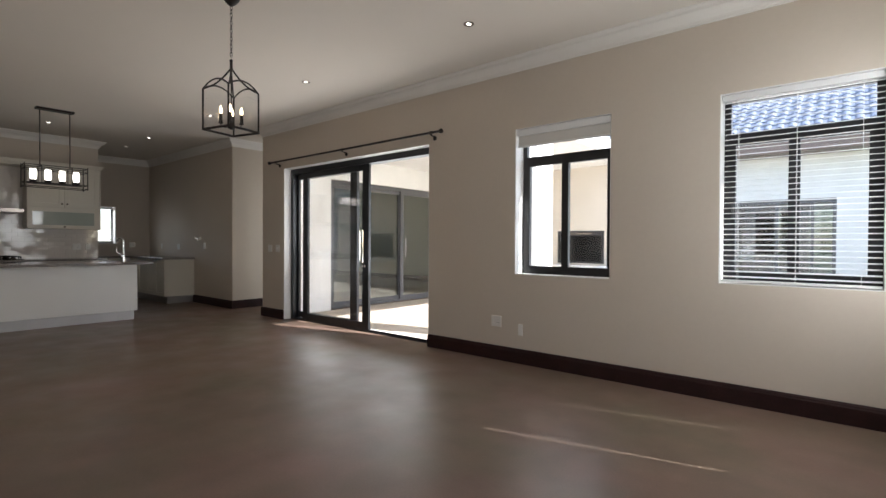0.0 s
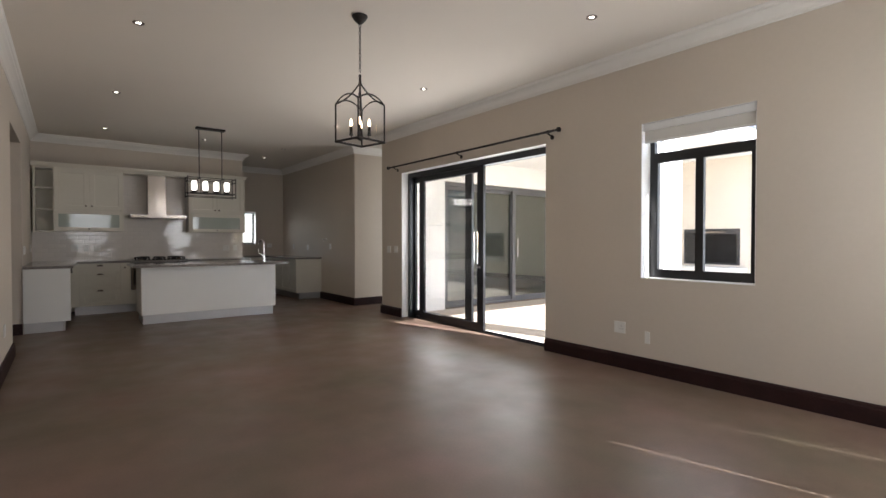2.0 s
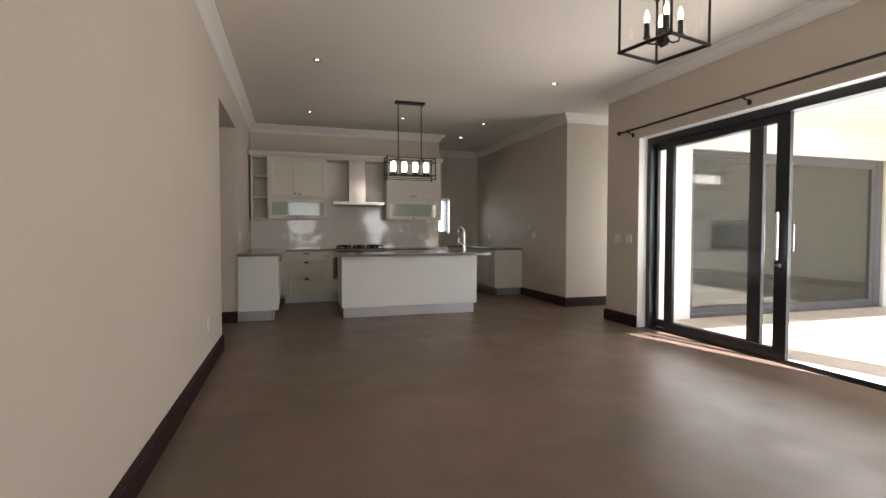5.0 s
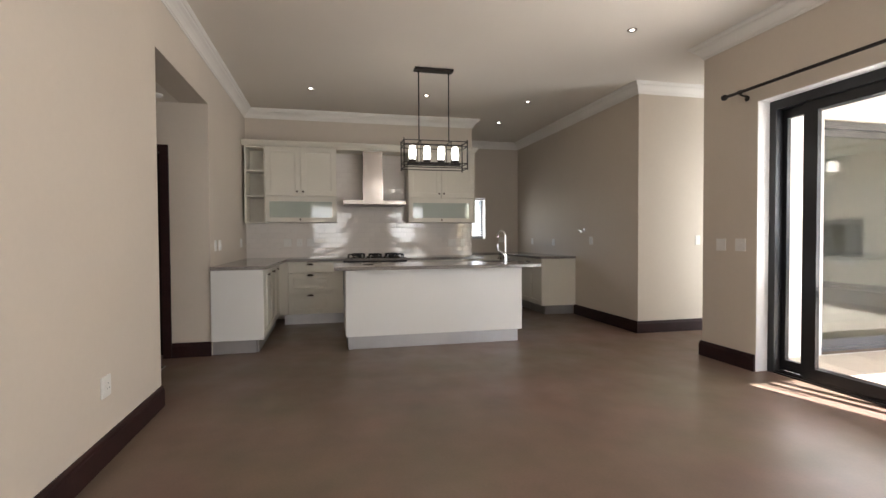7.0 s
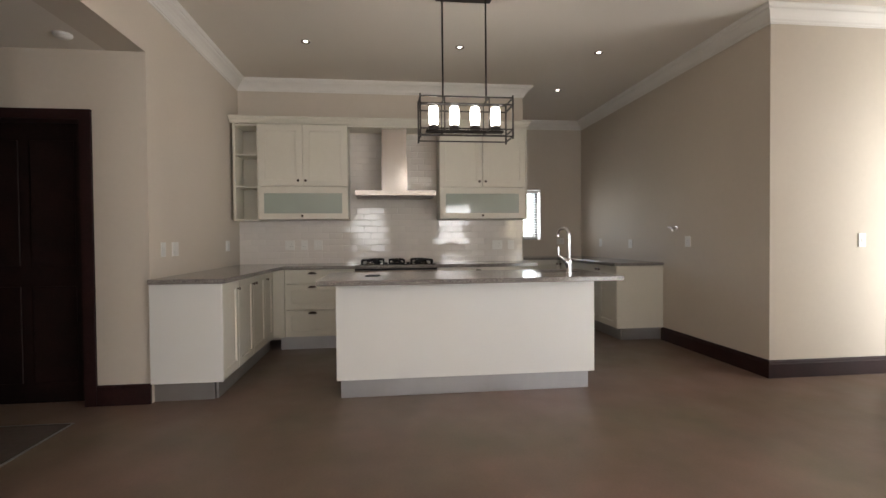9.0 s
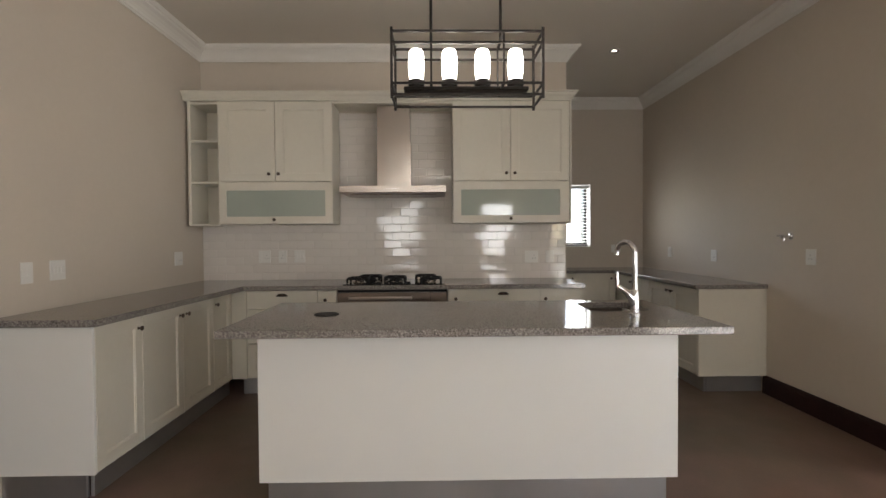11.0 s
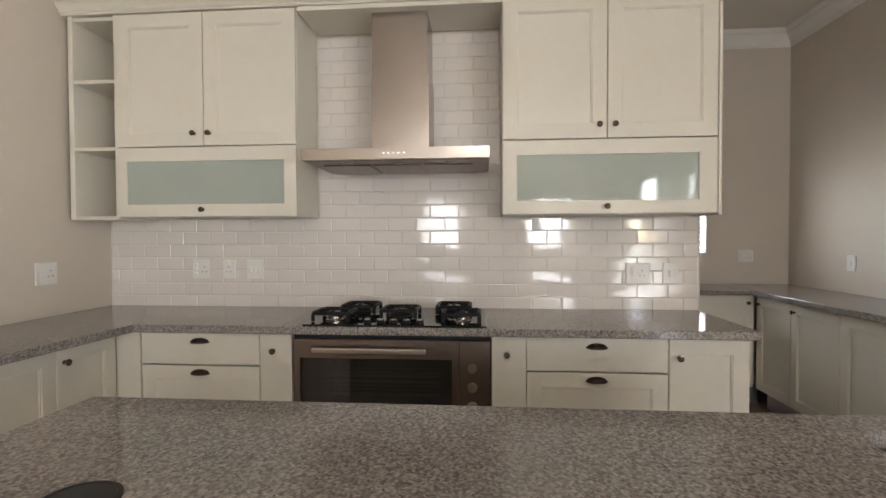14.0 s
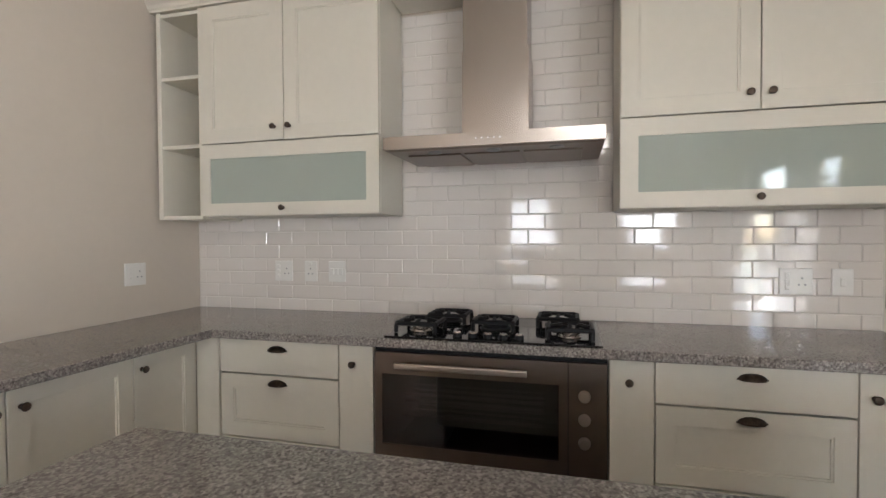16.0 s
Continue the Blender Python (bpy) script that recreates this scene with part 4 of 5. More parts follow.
# island
isl = thing("kitchen_island", (-7.96, 3.546, 0), "white panelled kitchen island with a brushed steel plinth", "kitchen island")
bm = bmesh.new()
x0, x1, y0, y1, t = -8.29, -7.622, 2.562, 4.518, 0.02
part("front_panel", bbox((x1 - t, y0, 0.142), (x1, y1, 0.849), 0.002), CABW, isl)
part("side_panel", bbox((x0, y0, 0.142), (x1 - t - 0.001, y0 + t, 0.849), 0.002), CABW, isl)
part("side_panel", bbox((x0, y1 - t, 0.142), (x1 - t - 0.001, y1, 0.849), 0.002), CABW, isl)
w = (y1 - y0 - 2 * t) / 4
for k in range(4):
    a = y0 + t + k * w
    m = face_frame((x0 - 0.001, a + w), (0, -1), (-1, 0))
    part("door", placed(shaker(w, 0.70), m @ Matrix.Translation((0, -0.02, 0.145))), CAB, isl)
    knob(isl, m, 0.04 if k % 2 else w - 0.04, 0.77, 0.001)
part("bottom", bbox((x0, y0 + t, 0.142), (x1 - t, y1 - t, 0.16), 0.001), CABW, isl)
part("plinth", bbox((x1 - 0.062, y0 + 0.025, 0), (x1 - 0.050, y1 - 0.03, 0.141), 0.002), PLINTH, isl, "brushed steel plinth")
part("plinth", bbox((x0 + 0.06, y0 + 0.025, 0), (x1 - 0.064, y0 + 0.037, 0.141), 0.002), PLINTH, isl, "brushed steel plinth")
part("plinth", bbox((x0 + 0.06, y1 - 0.042, 0), (x1 - 0.064, y1 - 0.03, 0.141), 0.002), PLINTH, isl, "brushed steel plinth")

# sink and tap
sk = thing("undermount_sink", (*SINK, 0.66), "small square steel sink set under the island worktop", "sink")
bm = bmesh.new()
rings = []
for z, gx, r in ((0.849, 0.18, 0.08), (0.849, 0.168, 0.072), (0.82, 0.167, 0.072), (0.70, 0.155, 0.07), (0.685, 0.135, 0.06), (0.682, 0.045, 0.044), (0.672, 0.040, 0.039)):
    rings.append([bm.verts.new((x, y, z)) for x, y in rounded(*SINK, gx + (0.010 if gx > 0.1 else 0), gx, r)])
for a, b in zip(rings, rings[1:]):
    for k in range(len(a)):
        bm.faces.new((a[k], a[(k + 1) % len(a)], b[(k + 1) % len(a)], b[k]))
bm.faces.new(rings[-1])
bmesh.ops.solidify(bm, geom=bm.faces[:], thickness=-0.0012)
part("bowl", bm, STEELD, sk, smooth=True)
bm = bmesh.new()
lathe(bm, [(0.034, 0.674), (0.030, 0.678), (0.012, 0.677), (0.012, 0.681), (0.005, 0.682)], (*SINK, 0), 18)
part("strainer", bm, CHROME, sk)
tp = thing("sink_mixer_tap", (-7.785, 4.38, 0.885), "tall chrome swan-neck mixer tap with a side lever on the island", "tap")
bm = bmesh.new()
tx, ty = -7.785, 4.38
lathe(bm, [(0.027, 0.885), (0.027, 0.892), (0.022, 0.897), (0.0215, 0.98), (0.019, 1.0), (0.014, 1.01)], (tx, ty, 0), 20)
part("body", bm, CHROME, tp, smooth=True)
bm = bmesh.new()
dx, dy = -0.88, -0.47
pts = [(tx, ty, 1.0), (tx, ty, 1.10), (tx, ty, 1.19)]
for k in range(1, 13):
    a = k / 12 * radians(190)
    s = 0.058 * (1 - math.cos(a))
    pts.append((tx + dx * s, ty + dy * s, 1.19 + 0.058 * math.sin(a)))
tube(bm, pts, 0.0138, 14)
part("spout", bm, CHROME, tp, smooth=True)
bm = bmesh.new()
tube(bm, [(tx, ty, 0.93), (tx - 0.002, ty - 0.012, 0.965), (tx - 0.006, ty - 0.034, 0.995), (tx - 0.010, ty - 0.066, 1.018), (tx - 0.012, ty - 0.082, 1.026)], [0.0215, 0.0215, 0.019, 0.014, 0.010], 14)
lev = part("lever_arm", bm, CHROME, tp, smooth=True)
bm = bbox((tx - 0.020, ty - 0.090, 1.020), (tx - 0.004, ty - 0.079, 1.100), 0.003, 2)
part("lever", bm, CHROME, lev, smooth=True)
gr = thing("popup_socket_cap", (-7.88, 2.825, 0.885), "round black cap set in the island worktop", "socket")
bm = bmesh.new()
lathe(bm, [(0.062, 0.8852), (0.062, 0.888), (0.058, 0.890), (0.053, 0.890), (0.052, 0.8885), (0.01, 0.8887)], (-7.88, 2.825, 0), 32)
part("cap", bm, RUBBER, gr, smooth=True)

# hob
hob = thing("gas_hob", (-9.52, 3.055, 0.8970), "black glass five-burner gas hob with iron pan supports", "hob")
part("glass_plate", bbox((-9.835, 2.638, 0.8975), (-9.308, 3.465, 0.9050), 0.003), HOBG, hob)
for bx, by, r in ((-9.465, 2.745, 0.035), (-9.70, 2.815, 0.045), (-9.565, 3.045, 0.055), (-9.705, 3.30, 0.045), (-9.465, 3.35, 0.032)):
    bm = bmesh.new()
    lathe(bm, [(r + 0.012, 0.9050), (r + 0.010, 0.9110), (r, 0.9140), (r, 0.9220), (r - 0.006, 0.9260), (0.004, 0.9270)], (bx, by, 0), 22)
    part("burner", bm, STEEL if r < 0.04 else BLACK, hob, smooth=True)
    bm = bmesh.new()
    lathe(bm, [(r * 0.8, 0.9270), (r * 0.82, 0.9320), (r * 0.7, 0.9350), (0.004, 0.9360)], (bx, by, 0), 20)
    part("burner_cap", bm, BLACK, hob, smooth=True)
    bm = bmesh.new()
    q = 0.082
    ring = [(bx - q, by - q), (bx + q, by - q), (bx + q, by + q), (bx - q, by + q)]
    for a, b in zip(ring, ring[1:] + ring[:1]):
        bm2 = bmesh.new()
        mid = ((a[0] + b[0]) / 2, (a[1] + b[1]) / 2)
        tube(bm, [(a[0], a[1], 0.9070), (a[0], a[1], 0.9350), (a[0] + (b[0] - a[0]) * 0.06, a[1] + (b[1] - a[1]) * 0.06, 0.9430), (b[0] - (b[0] - a[0]) * 0.06, b[1] - (b[1] - a[1]) * 0.06, 0.9430), (b[0], b[1], 0.9350)], 0.009, 6)
        tube(bm, [(mid[0], mid[1], 0.9400), (bx + (mid[0] - bx) * 0.35, by + (mid[1] - by) * 0.35, 0.9510)], 0.009, 6)
        bm2.free()
    part("pan_support", bm, BLACK, hob)
for i, ky in enumerate((2.925, 2.985, 3.045, 3.105, 3.165)):
    bm = bmesh.new()
    lathe(bm, [(0.018, 0.9050), (0.017, 0.9180), (0.0165, 0.9205), (0.004, 0.9206)], (-9.36, ky, 0), 16)
    kb = part("knob", bm, BLACK, hob, "black hob knob with a steel top", smooth=True)
    bm = bmesh.new()
    lathe(bm, [(0.0155, 0.9208), (0.014, 0.9250), (0.003, 0.9255)], (-9.36, ky, 0), 16)
    part("knob_top", bm, STEEL, kb, smooth=True)

# hood
hd = thing("cooker_hood", (-9.67, 3.05, 1.6), "brushed steel wall-mounted cooker hood with a square chimney", "cooker hood")
bm = bmesh.new()
box(bm, (-9.905, 2.597, 1.657), (-9.42, 3.480, 1.709))
part("canopy", bm, STEEL, hd)
bm = bmesh.new()
top = [bm.verts.new(p) for p in ((-9.905, 2.60, 1.6565), (-9.43, 2.60, 1.6565), (-9.43, 3.477, 1.6565), (-9.905, 3.477, 1.6565))]
low = [bm.verts.new(p) for p in ((-9.88, 2.63, 1.652), (-9.45, 2.63, 1.652), (-9.45, 3.447, 1.652), (-9.88, 3.447, 1.652))]
for k in range(4):
    bm.faces.new((top[k], top[(k + 1) % 4], low[(k + 1) % 4], low[k]))
bm.faces.new(low)
part("underside", bm, STEELD, hd)
for k in range(3):
    a = 2.665 + k * 0.25
    part("filter", bbox((-9.86, a, 1.645), (-9.55, a + 0.235, 1.6515), 0.002), STEELD, hd)


def chimney(name, y0, y1, x1, z0, z1):
    """One length of the hood's duct, its front very slightly bowed."""
    bm = bmesh.new()
    out = [(-9.905, y0), *[(x1 + 0.004 * math.sin(math.pi * k / 12), y0 + (y1 - y0) * k / 12) for k in range(13)], (-9.905, y1)]
    rings = [[bm.verts.new((x, y, z)) for x, y in out] for z in (z0, z1)]
    for k in range(len(out)):
        n = (k + 1) % len(out)
        bm.faces.new((rings[0][k], rings[0][n], rings[1][n], rings[1][k]))
    bm.faces.new(rings[0])
    bm.faces.new(rings[1][::-1])
    part(name, bm, STEEL, hd, smooth=True)


chimney("chimney_lower", 2.885, 3.178, -9.648, 1.710, 2.118)
chimney("chimney_upper", 2.888, 3.171, -9.653, 2.119, 2.434)
for k in range(5):
    bm = bmesh.new()
    lathe(bm, [(0.0045, 0), (0.0045, 0.003), (0.002, 0.0035)], (-9.42, 2.99 + k * 0.024, 1.684), 10, "x")
    part("button", bm, CHROME, hd)
for y in (2.80, 3.05, 3.30):
    bm = bmesh.new()
    lathe(bm, [(0.03, 1.6515), (0.028, 1.646), (0.005, 1.6455)], (-9.50, y, 0), 14)
    part("lamp", bm, GREY, hd)

# upper cabinets; faces look along +x
UX = -9.618


def upper_unit(label, y0, y1, split, knobs, glass, gknob):
    c = thing("wall_cabinet", (UX, (y0 + y1) / 2, 1.405), label, "kitchen cabinet", "kitchen wall cabinets")
    m = face_frame((UX, y0), (0, 1), (1, 0))
    w = y1 - y0
    carcass(c, m, w, 0.295, 1.405, 2.459)
    for a, b, k in ((0, split - y0, knobs[0] - y0), (split - y0, w, knobs[1] - y0)):
        bm = shaker(b - a, 2.454 - 1.767, rail=0.07)
        bm.transform(Matrix.Translation((a, 0.001, 1.767)))
        d = part("door", placed(bm, m), CAB, c)
        knob(d, m, k, 1.832, 0.022)
    g0, g1 = glass[0] - y0, glass[1] - y0
    bm = bmesh.new()
    for lo, hi in (((0.0015, 1.407), (g0, 1.763)), ((g1, 1.407), (w - 0.0015, 1.763)), ((g0, 1.407), (g1, 1.469)), ((g0, 1.693), (g1, 1.763))):
        box(bm, (lo[0], 0.001, lo[1]), (hi[0], 0.021, hi[1]))
    d = part("flap_door", placed(bm, m), CAB, c)
    bm = bmesh.new()
    box(bm, (g0 - 0.004, 0.007, 1.465), (g1 + 0.004, 0.014, 1.697))
    part("glass", placed(bm, m), FROST, d, "frosted greenish glass pane")
    knob(d, m, gknob - y0, 1.441, 0.022)
    return c


upper_unit("cream wall cabinet with two doors over a frosted glass flap", 1.545, 2.508, 2.018, (1.968, 2.050), (1.597, 2.443), 2.010)
upper_unit("cream wall cabinet with two doors over a frosted glass flap", 3.545, 4.556, 4.045, (4.006, 4.079), (3.615, 4.474), 4.043)
os_ = thing("open_shelf_unit", (UX, 1.397, 1.405), "cream open corner shelf unit, empty", "shelf", "")
part("side", bbox((-9.915, 1.272, 1.392), (-9.605, 1.299, 2.459), 0.002), CAB, os_)
part("side", bbox((-9.915, 1.527, 1.392), (-9.605, 1.544, 2.459), 0.002), CAB, os_)
part("back", bbox((-9.915, 1.300, 1.407), (-9.905, 1.526, 2.447), 0.001), CAB, os_)
for z in (1.392, 1.755, 2.107, 2.432):
    part("shelf", bbox((-9.905, 1.300, z), (-9.608, 1.526, z + 0.018), 0.001), CAB, os_)
br = thing("bridging_board", (-9.75, 3.03, 2.432), "cream board bridging the wall cabinets over the hood", "shelf")
part("board", bbox((-9.905, 2.517, 2.435), (-9.598, 3.543, 2.457), 0.002), CAB, br)
bp = thing("cabinet_end_panel", (-9.75, 4.565, 1.397), "cream end panel of the wall cabinets", "panel")
part("board", bbox((-9.905, 4.558, 1.397), (-9.596, 4.574, 2.459), 0.002), CAB, bp)
cr = thing("cabinet_crown_moulding", (-9.6, 2.9, 2.459), "cream crown moulding along the wall cabinets", "moulding")
bm = bmesh.new()
CROWN = [(-0.03, 2.46), (0.004, 2.46), (0.006, 2.47), (0.014, 2.475), (0.020, 2.489), (0.034, 2.504), (0.038, 2.519), (0.050, 2.523), (0.050, 2.534), (-0.03, 2.534)]
sweep(bm, [(-9.905, 4.572), (-9.598, 4.572), (-9.598, 1.243)], CROWN)
part("moulding", bm, CAB, cr)


# ---- switches, sockets, fittings ----
def wall_plate(at, n, w, h, kind, label):
    """A plastic plate on a wall; n is the way out of the wall; kind: switch, socket, double, blank."""
    u = (-n[1], n[0])
    m = face_frame(at, u, n)
    nm, cat = {"switch": ("light_switch", "light switch"), "socket": ("wall_socket", "power socket"), "double": ("wall_socket", "power socket"), "blank": ("blank_plate", "wall plate")}[kind]
    t = thing(nm, at, label, cat)
    bm = bbox((-w / 2, 0, -h / 2), (w / 2, 0.009, h / 2), 0.003, 2)
    part("plate", placed(bm, m), PLATE, t)
    if kind == "switch":
        for k in (-1, 0, 1) if w > 0.09 else (0,):
            part("rocker", placed(bbox((k * 0.026 - 0.010, 0.009, -0.018), (k * 0.026 + 0.010, 0.014, 0.018), 0.002), m), PLATE, t)
    elif kind != "blank":
        for k in (-1, 0, 1) if kind == "double" else (0,):
            c, s = (-w * 0.27, 0.26) if kind == "double" else (0, 0.36)
            part("rocker", placed(bbox((c - 0.009, 0.009, h * (s if kind == "socket" else 0.24 * k) - 0.009), (c + 0.009, 0.0135, h * (s if kind == "socket" else 0.24 * k) + 0.009), 0.002), m), PLATE, t)
        c = w * 0.18 if kind == "double" else 0
        for px, pz in ((0, 0.014), (-0.012, -0.014), (0.012, -0.014)):
            bm = bmesh.new()
            lathe(bm, [(0.0042, 0.009), (0.0042, 0.0096), (0.001, 0.0097)], (c + px, 0, pz), 8, "y")
            part("pin_hole", placed(bm, m), GREY, t)
    return t


T0 = TX + 0.002
for y, w, kind in ((1.808, 0.108, "double"), (1.975, 0.075, "socket"), (2.132, 0.10, "switch"), (4.287, 0.125, "double"), (4.458, 0.078, "switch")):
    wall_plate((T0, y, 1.112 if y < 3 else 1.096), (1, 0), w, 0.112, kind, {"double": "white double plug socket on the tiled wall", "socket": "white single socket on the tiled wall", "switch": "white isolator switch on the tiled wall"}[kind])
for x, z, w, kind, lab in ((-9.478, 1.117, 0.12, "double", "white double plug socket above the worktop corner"), (-7.96, 1.105, 0.075, "switch", "white light switch on the wall above the peninsula"), (-8.17, 1.107, 0.11, "switch", "white triple light switch above the peninsula"), (-5.364, 0.40, 0.11, "double", "white low double socket on the beige wall")):
    wall_plate((x, SY + 0.001, z), (0, 1), w, 0.112, kind, lab)
for x, y, z, w, kind, lab in ((-6.34, NY, 1.098, 0.11, "switch", "white light switch beside the sliding door"), (-6.118, NY, 1.099, 0.11, "switch", "white double light switch beside the sliding door"), (-2.01, NY, 0.395, 0.12, "double", "white low double socket under the window"), (-1.724, NY, 0.335, 0.05, "blank", "small white data outlet near the floor"), (-8.79, 6.06, 1.122, 0.09, "socket", "white socket beside the washing machine tap"), (-9.996, 6.06, 1.09, 0.09, "double", "white socket on the scullery wall"), (-10.873, 6.06, 1.10, 0.075, "switch", "white switch on the scullery wall")):
    wall_plate((x, y - 0.001, z), (0, -1), w, 0.112, kind, lab)
wall_plate((BX + 0.001, 5.708, 1.125), (1, 0), 0.12, 0.10, "double", "white double socket beside the scullery window")
wall_plate((-7.699, 6.90, 1.13), (1, 0), 0.07, 0.115, "switch", "narrow white light switch on the bright wall")
wt = thing("washing_machine_tap", (-8.99, 6.06, 1.268), "small chrome washing machine tap on the wall", "tap")
bm = bmesh.new()
lathe(bm, [(0.024, 0), (0.024, -0.004), (0.012, -0.006), (0.010, -0.05), (0.013, -0.052), (0.013, -0.075), (0.004, -0.076)], (-8.99, 6.058, 1.268), 16, "y")
tube(bm, [(-8.99, 6.005, 1.268), (-8.99, 6.005, 1.235)], 0.009, 10)
part("body", bm, CHROME, wt, smooth=True)
bm = bmesh.new()
tube(bm, [(-9.03, 5.98, 1.275), (-8.95, 5.98, 1.275)], 0.006, 8)
part("handle", bm, CHROME, wt)


# ---- lamps ----
def make_downlight(x, y):
    d = thing("downlight", (x, y, CZ), "small round recessed ceiling downlight, lit", "ceiling light", "ceiling downlights")
    bm = bmesh.new()
    prof = [(0.045, CZ), (0.0445, CZ - 0.004), (0.040, CZ - 0.006), (0.028, CZ - 0.004), (0.020, CZ - 0.001)]
    rings = [[bm.verts.new((x + r * math.cos(k * math.tau / 24), y + r * math.sin(k * math.tau / 24), z)) for k in range(24)] for r, z in prof]
    for a, b in zip(rings, rings[1:]):
        for k in range(24):
            bm.faces.new((a[k], a[(k + 1) % 24], b[(k + 1) % 24], b[k]))
    part("ring", bm, STEELD, d, smooth=True)
    bm = bmesh.new()
    lathe(bm, [(0.020, CZ - 0.0005), (0.015, CZ - 0.003), (0.002, CZ - 0.004)], (x, y, 0), 20)
    part("lamp", bm, DOWN, d)
    return d


first = make_downlight(0, 0)
spots = [(x, y) for x in (-1.69, -4.02, -6.38, -8.75) for y in (2.20, 5.07)] + [(-8.75, 3.66), (-9.985, 5.09), (-8.40, 8.0)]
for x, y in spots:
    copy_thing(first, Matrix.Translation((x, y, CZ)))
for o in (*first.children_recursive, first):
    bpy.data.objects.remove(o)

# square lantern
LX, LY = -2.80, 3.585
ln = thing("lantern_pendant", (LX, LY, CZ), "dark bronze square lantern pendant with four candle bulbs on a chain", "pendant light")
bm = bmesh.new()
lathe(bm, [(0.062, CZ - 0.001), (0.062, CZ - 0.010), (0.05, CZ - 0.03), (0.028, CZ - 0.055), (0.010, CZ - 0.068)], (LX, LY, 0), 24)
part("canopy", bm, IRON, ln, smooth=True)
zt, zb = CZ - 0.065, 2.587
nlink = 13
for i in range(nlink):
    z = zt - (i + 0.5) * (zt - zb) / nlink
    hz, hw = 0.019, 0.0085
    pts = []
    for k in range(13):
        a = k / 12 * math.tau
        u, v = hw * math.cos(a), hz * math.sin(a)
        pts.append((LX + (u if i % 2 else 0), LY + (0 if i % 2 else u), z + v))
    bm = bmesh.new()
    tube(bm, pts, 0.0024, 5, cap=False)
    part("chain_link", bm, IRON, ln)

ang = radians(13)
HS, ZB, ZP, ZA = 0.136, 2.028, 2.325, 2.502


def lan(u, v, z):
    return (LX + u * math.cos(ang) - v * math.sin(ang), LY + u * math.sin(ang) + v * math.cos(ang), z)


for su in (-1, 1):
    for sv in (-1, 1):
        bm = bmesh.new()
        tube(bm, [lan(su * HS, sv * HS, ZB), lan(su * HS, sv * HS, ZP)], 0.0075, 4)
        part("cage_post", bm, IRON, ln)
for s in (-1, 1):
    for flip in (0, 1):
        e = HS + 0.006
        bm = bmesh.new()
        tube(bm, [lan(s * HS, -e, ZB), lan(s * HS, e, ZB)] if flip else [lan(-e, s * HS, ZB), lan(e, s * HS, ZB)], 0.009, 4)
        part("cage_rail", bm, IRON, ln)
        pts = []
        for k in range(11):
            a = -1 + 2 * k / 10
            z = ZP + 0.055 * (1 - a * a)
            pts.append(lan(a * HS, s * HS, z) if flip else lan(s * HS, a * HS, z))
        bm = bmesh.new()
        tube(bm, pts, 0.0065, 4)
        part("cage_arch", bm, IRON, ln)
bm = bmesh.new()
for su in (-1, 1):
    for sv in (-1, 1):
        pts = []
        for k in range(11):
            q = k / 10
            r = HS * (1 - q) ** 1.0
            z = ZP + (ZA - ZP) * (0.30 * math.sin(q * math.pi * 0.5) + 0.70 * q ** 2.6)
            pts.append(lan(su * r, sv * r, z))
        tube(bm, pts, 0.006, 4)
tube(bm, [(LX, LY, ZA - 0.03), (LX, LY, ZA + 0.035)], 0.011, 8)
lathe(bm, [(0.004, ZA + 0.035), (0.012, ZA + 0.045), (0.012, ZA + 0.055), (0.004, ZA + 0.065)], (LX, LY, 0), 10)
part("crown", bm, IRON, ln)
bm = bmesh.new()
tube(bm, [(LX, LY, 2.053), (LX, LY, ZA)], 0.005, 8)
lathe(bm, [(0.006, 2.038), (0.024, 2.048), (0.030, 2.063), (0.022, 2.078), (0.006, 2.083)], (LX, LY, 0), 14)
for k in range(4):
    a = ang + radians(45 + 90 * k)
    pts = [(LX + r * math.cos(a), LY + r * math.sin(a), z) for r, z in ((0.01, 2.068), (0.04, 2.053), (0.065, 2.058), (0.072, 2.083))]
    tube(bm, pts, 0.0045, 6)
part("stem", bm, IRON, ln)
for k in range(4):
    a = ang + radians(45 + 90 * k)
    cx, cy = LX + 0.072 * math.cos(a), LY + 0.072 * math.sin(a)
    bm = bmesh.new()
    lathe(bm, [(0.016, 2.081), (0.018, 2.087), (0.0125, 2.091), (0.0125, 2.148), (0.010, 2.153)], (cx, cy, 0), 12)
    h = part("candle_holder", bm, IRON, ln, smooth=True)
    bm = bmesh.new()
    lathe(bm, [(0.008, 2.151), (0.010, 2.161), (0.0125, 2.175), (0.010, 2.191), (0.004, 2.209), (0.001, 2.215)], (cx, cy, 0), 14)
    part("bulb", bm, BULB, h, "warm lit candle bulb", smooth=True)
for flip in (0, 1):
    for s in (-1, 1):
        q = s * (HS + 0.0)
        bm = bmesh.new()
        vs = [lan(*((q, c) if flip else (c, q)), z) for c, z in ((-HS + 0.008, ZB + 0.01), (HS - 0.008, ZB + 0.01), (HS - 0.008, ZP), (-HS + 0.008, ZP))]
        f = bm.faces.new([bm.verts.new(v) for v in vs])
        bmesh.ops.solidify(bm, geom=[f], thickness=0.003)
        p = part("glass_pane", bm, GLASS, ln)
        p.visible_shadow = False

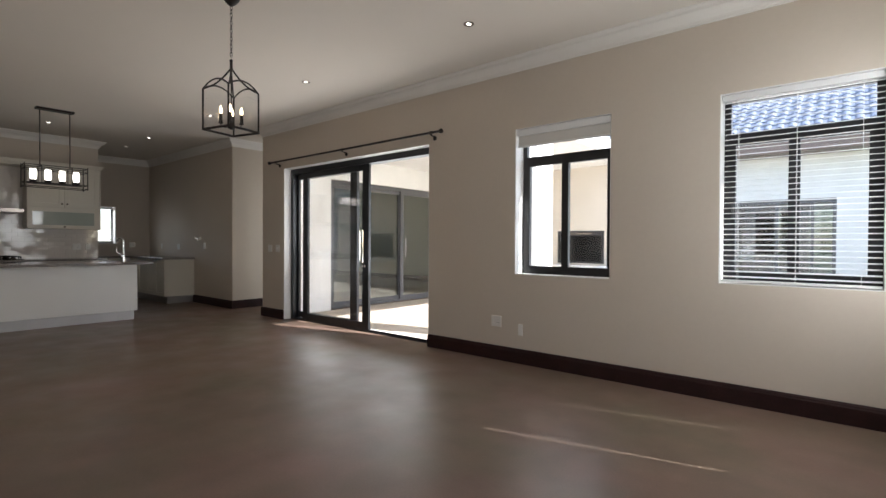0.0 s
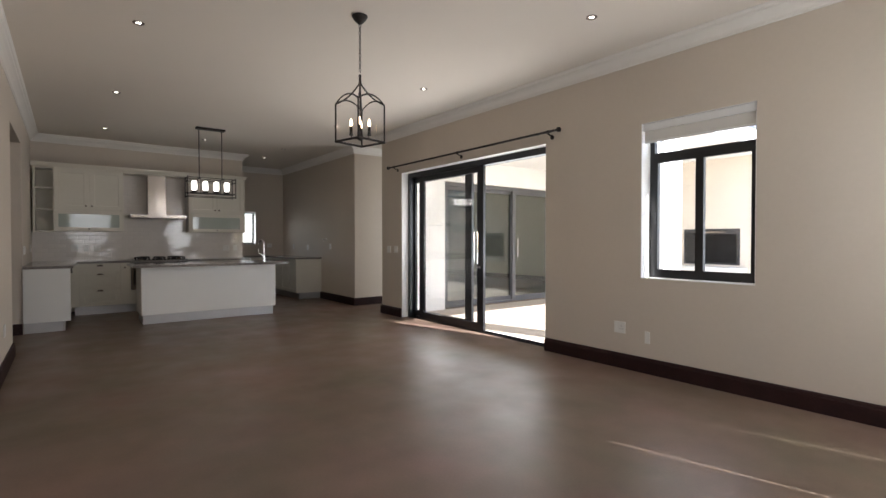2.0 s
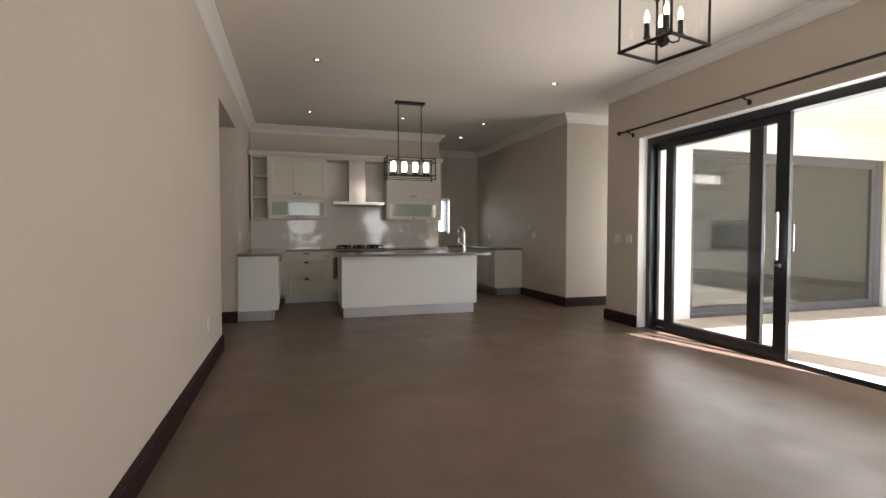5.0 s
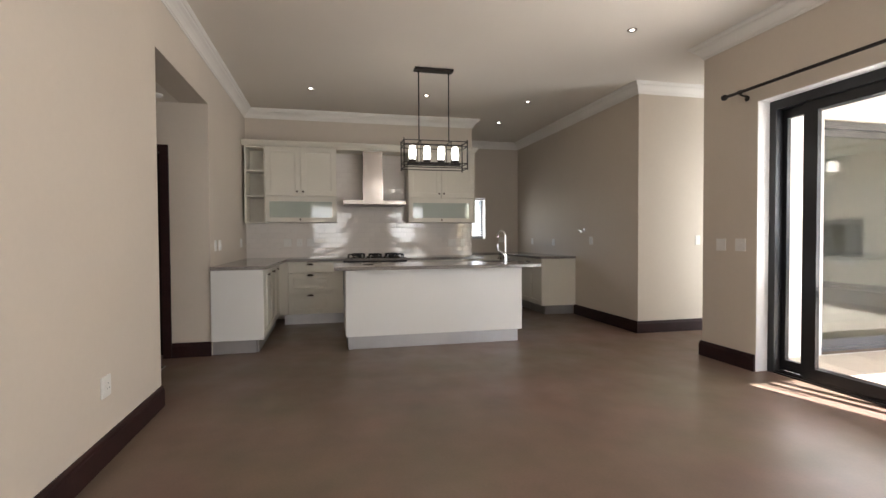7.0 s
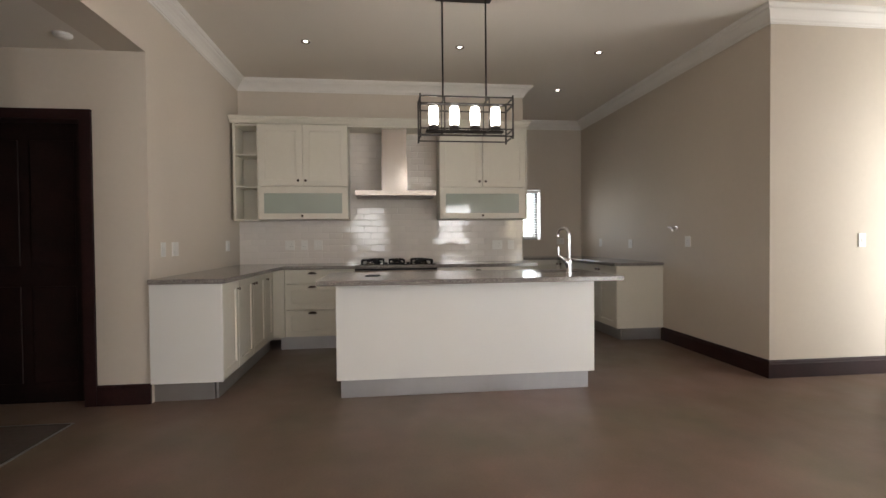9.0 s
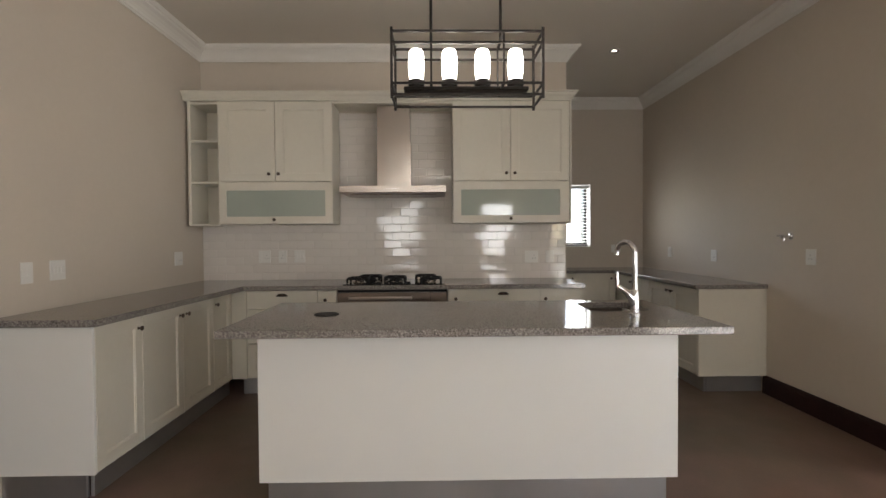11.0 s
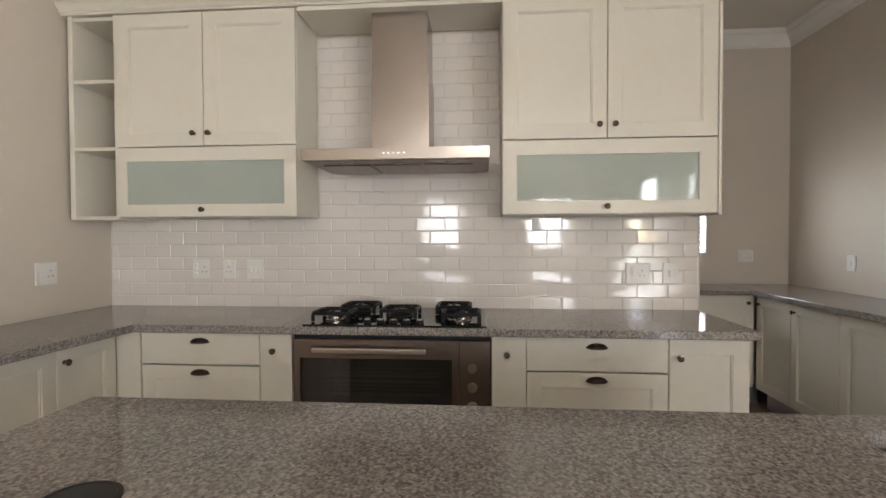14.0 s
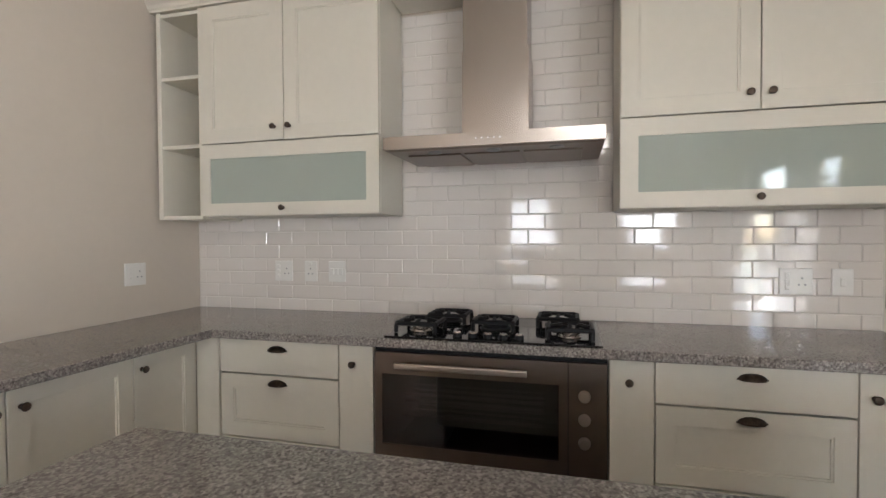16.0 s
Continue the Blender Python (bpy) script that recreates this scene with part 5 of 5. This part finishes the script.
# linear cage pendant over the island
CX0, CX1, CY0, CY1, CB, CT = -7.86, -7.64, 3.19, 3.89, 1.938, 2.227
lc = thing("linear_cage_pendant", (-7.75, 3.54, CZ), "dark bronze rectangular cage pendant with four opal glass shades", "pendant light")
mx, my = (CX0 + CX1) / 2, (CY0 + CY1) / 2
part("canopy", bbox((mx - 0.055, my - 0.215, CZ - 0.030), (mx + 0.055, my + 0.215, CZ - 0.001), 0.004), IRON, lc)
for y in (my - 0.168, my + 0.168):
    bm = bmesh.new()
    tube(bm, [(mx, y, CT - 0.005), (mx, y, CZ - 0.03)], 0.007, 8)
    part("rod", bm, IRON, lc)
bm = bmesh.new()
s = 0.006
for x in (CX0, CX1):
    for y in (CY0, CY1):
        box(bm, (x - s, y - s, CB - 0.018), (x + s, y + s, CT + 0.018))
    for z in (CB, CB + 0.052, CT - 0.052, CT):
        box(bm, (x - s * 0.8, CY0 + s, z - s * 0.8), (x + s * 0.8, CY1 - s, z + s * 0.8))
    for y in (my - 0.168, my + 0.168):
        box(bm, (x - s * 0.7, y - s * 0.7, CB + 0.055), (x + s * 0.7, y + s * 0.7, CT - 0.006))
for y in (CY0, CY1):
    for z in (CB, CB + 0.052, CT - 0.052, CT):
        box(bm, (CX0 + s, y - s * 0.8, z - s * 0.8), (CX1 - s, y + s * 0.8, z + s * 0.8))
for y in (my - 0.168, my + 0.168):
    box(bm, (CX0 + s, y - s, CT - s * 0.9), (CX1 - s, y + s, CT + s * 0.9))
    box(bm, (CX0 + s, y - s, CB - s * 0.9 + 0.052), (CX1 - s, y + s, CB + s * 0.9 + 0.052))
part("cage", bm, IRON, lc)
part("lamp_bar", bbox((mx - 0.03, my - 0.30, CB + 0.045), (mx + 0.03, my + 0.30, CB + 0.062), 0.003), IRON, lc)
for k in range(4):
    y = my + (k - 1.5) * 0.160
    bm = bmesh.new()
    lathe(bm, [(0.012, CB + 0.062), (0.036, CB + 0.064), (0.040, CB + 0.075), (0.040, CB + 0.095), (0.036, CB + 0.098)], (mx, y, 0), 20)
    h = part("lamp_holder", bm, IRON, lc, smooth=True)
    bm = bmesh.new()
    lathe(bm, [(0.031, CB + 0.098), (0.035, CB + 0.12), (0.0385, CB + 0.17), (0.037, CB + 0.205), (0.033, CB + 0.236), (0.028, CB + 0.243), (0.001, CB + 0.240)], (mx, y, 0), 24)
    part("glass_shade", bm, OPAL, h, "lit white opal glass cylinder", smooth=True)

# ---- tiles and paving ----
TW, TH, G = 0.1620, 0.0742, 0.0026
struct("tile_backing", bars([((TX - 0.012, SY, 0.80), (TX - 0.003, 4.604, 1.43)), ((TX - 0.012, 2.5, 1.43), (TX - 0.003, 3.56, 2.43)), ((TX - 0.012, 4.604, 0.885), (TX - 0.003, 4.612, 1.43))]), GROUT, "grey grout behind the wall tiles")
tiles = {}


def tile_mesh(w, h):
    key = (round(w, 3), round(h, 3))
    if key not in tiles:
        bm = bmesh.new()
        b, d = 0.0034, 0.007
        p = [[(-d, 0, 0), (-d, w, 0), (-d, w, h), (-d, 0, h)], [(-0.0016, 0, 0), (-0.0016, w, 0), (-0.0016, w, h), (-0.0016, 0, h)], [(0, b, b), (0, w - b, b), (0, w - b, h - b), (0, b, h - b)]]
        r = [[bm.verts.new(q) for q in ring] for ring in p]
        for a, c in zip(r, r[1:]):
            for k in range(4):
                bm.faces.new((a[k], a[(k + 1) % 4], c[(k + 1) % 4], c[k]))
        bm.faces.new(r[-1])
        bmesh.ops.recalc_face_normals(bm, faces=bm.faces[:])
        me = bpy.data.meshes.new("wall_tile")
        bm.to_mesh(me)
        bm.free()
        me.materials.append(TILE)
        tiles[key] = me
    return tiles[key]


tw = bpy.data.objects["tile_backing"]
rnd = random.Random(7)
for row in range(21):
    z = 0.8865 + row * TH
    y0, y1 = (SY + 0.004, 4.606) if z + TH < 1.44 else (2.512, 3.541)
    if z > 2.40:
        break
    ph = 2.586 + (TW / 2 if row % 2 else 0)
    k0 = math.floor((y0 - ph) / TW)
    k = k0
    while ph + k * TW < y1:
        a, b = max(ph + k * TW, y0) + G / 2, min(ph + (k + 1) * TW, y1) - G / 2
        if b - a > 0.012:
            t = new("wall_tile", tile_mesh(b - a, min(TH, 2.428 - z) - G))
            t.parent = tw
            t.location = (TX, a, z)
            t.rotation_euler = (0, rnd.uniform(-0.012, 0.012), rnd.uniform(-0.010, 0.010))
        k += 1
pm = None
slabo = bpy.data.objects["patio_slab"]
for i in range(14):
    for j in range(9):
        x, y = -6.3 + i * 0.6, 6.33 + j * 0.56
        if x + 0.59 > 2.2:
            continue
        if pm is None:
            bm = bbox((0.003, 0.003, 0), (0.597, 0.557, 0.025), 0.003)
            pm = bpy.data.meshes.new("paving_slab")
            bm.to_mesh(pm)
            bm.free()
            pm.materials.append(PAVE)
        o = new("paving_slab", pm)
        o.parent = slabo
        o.location = (x, y, -0.035)
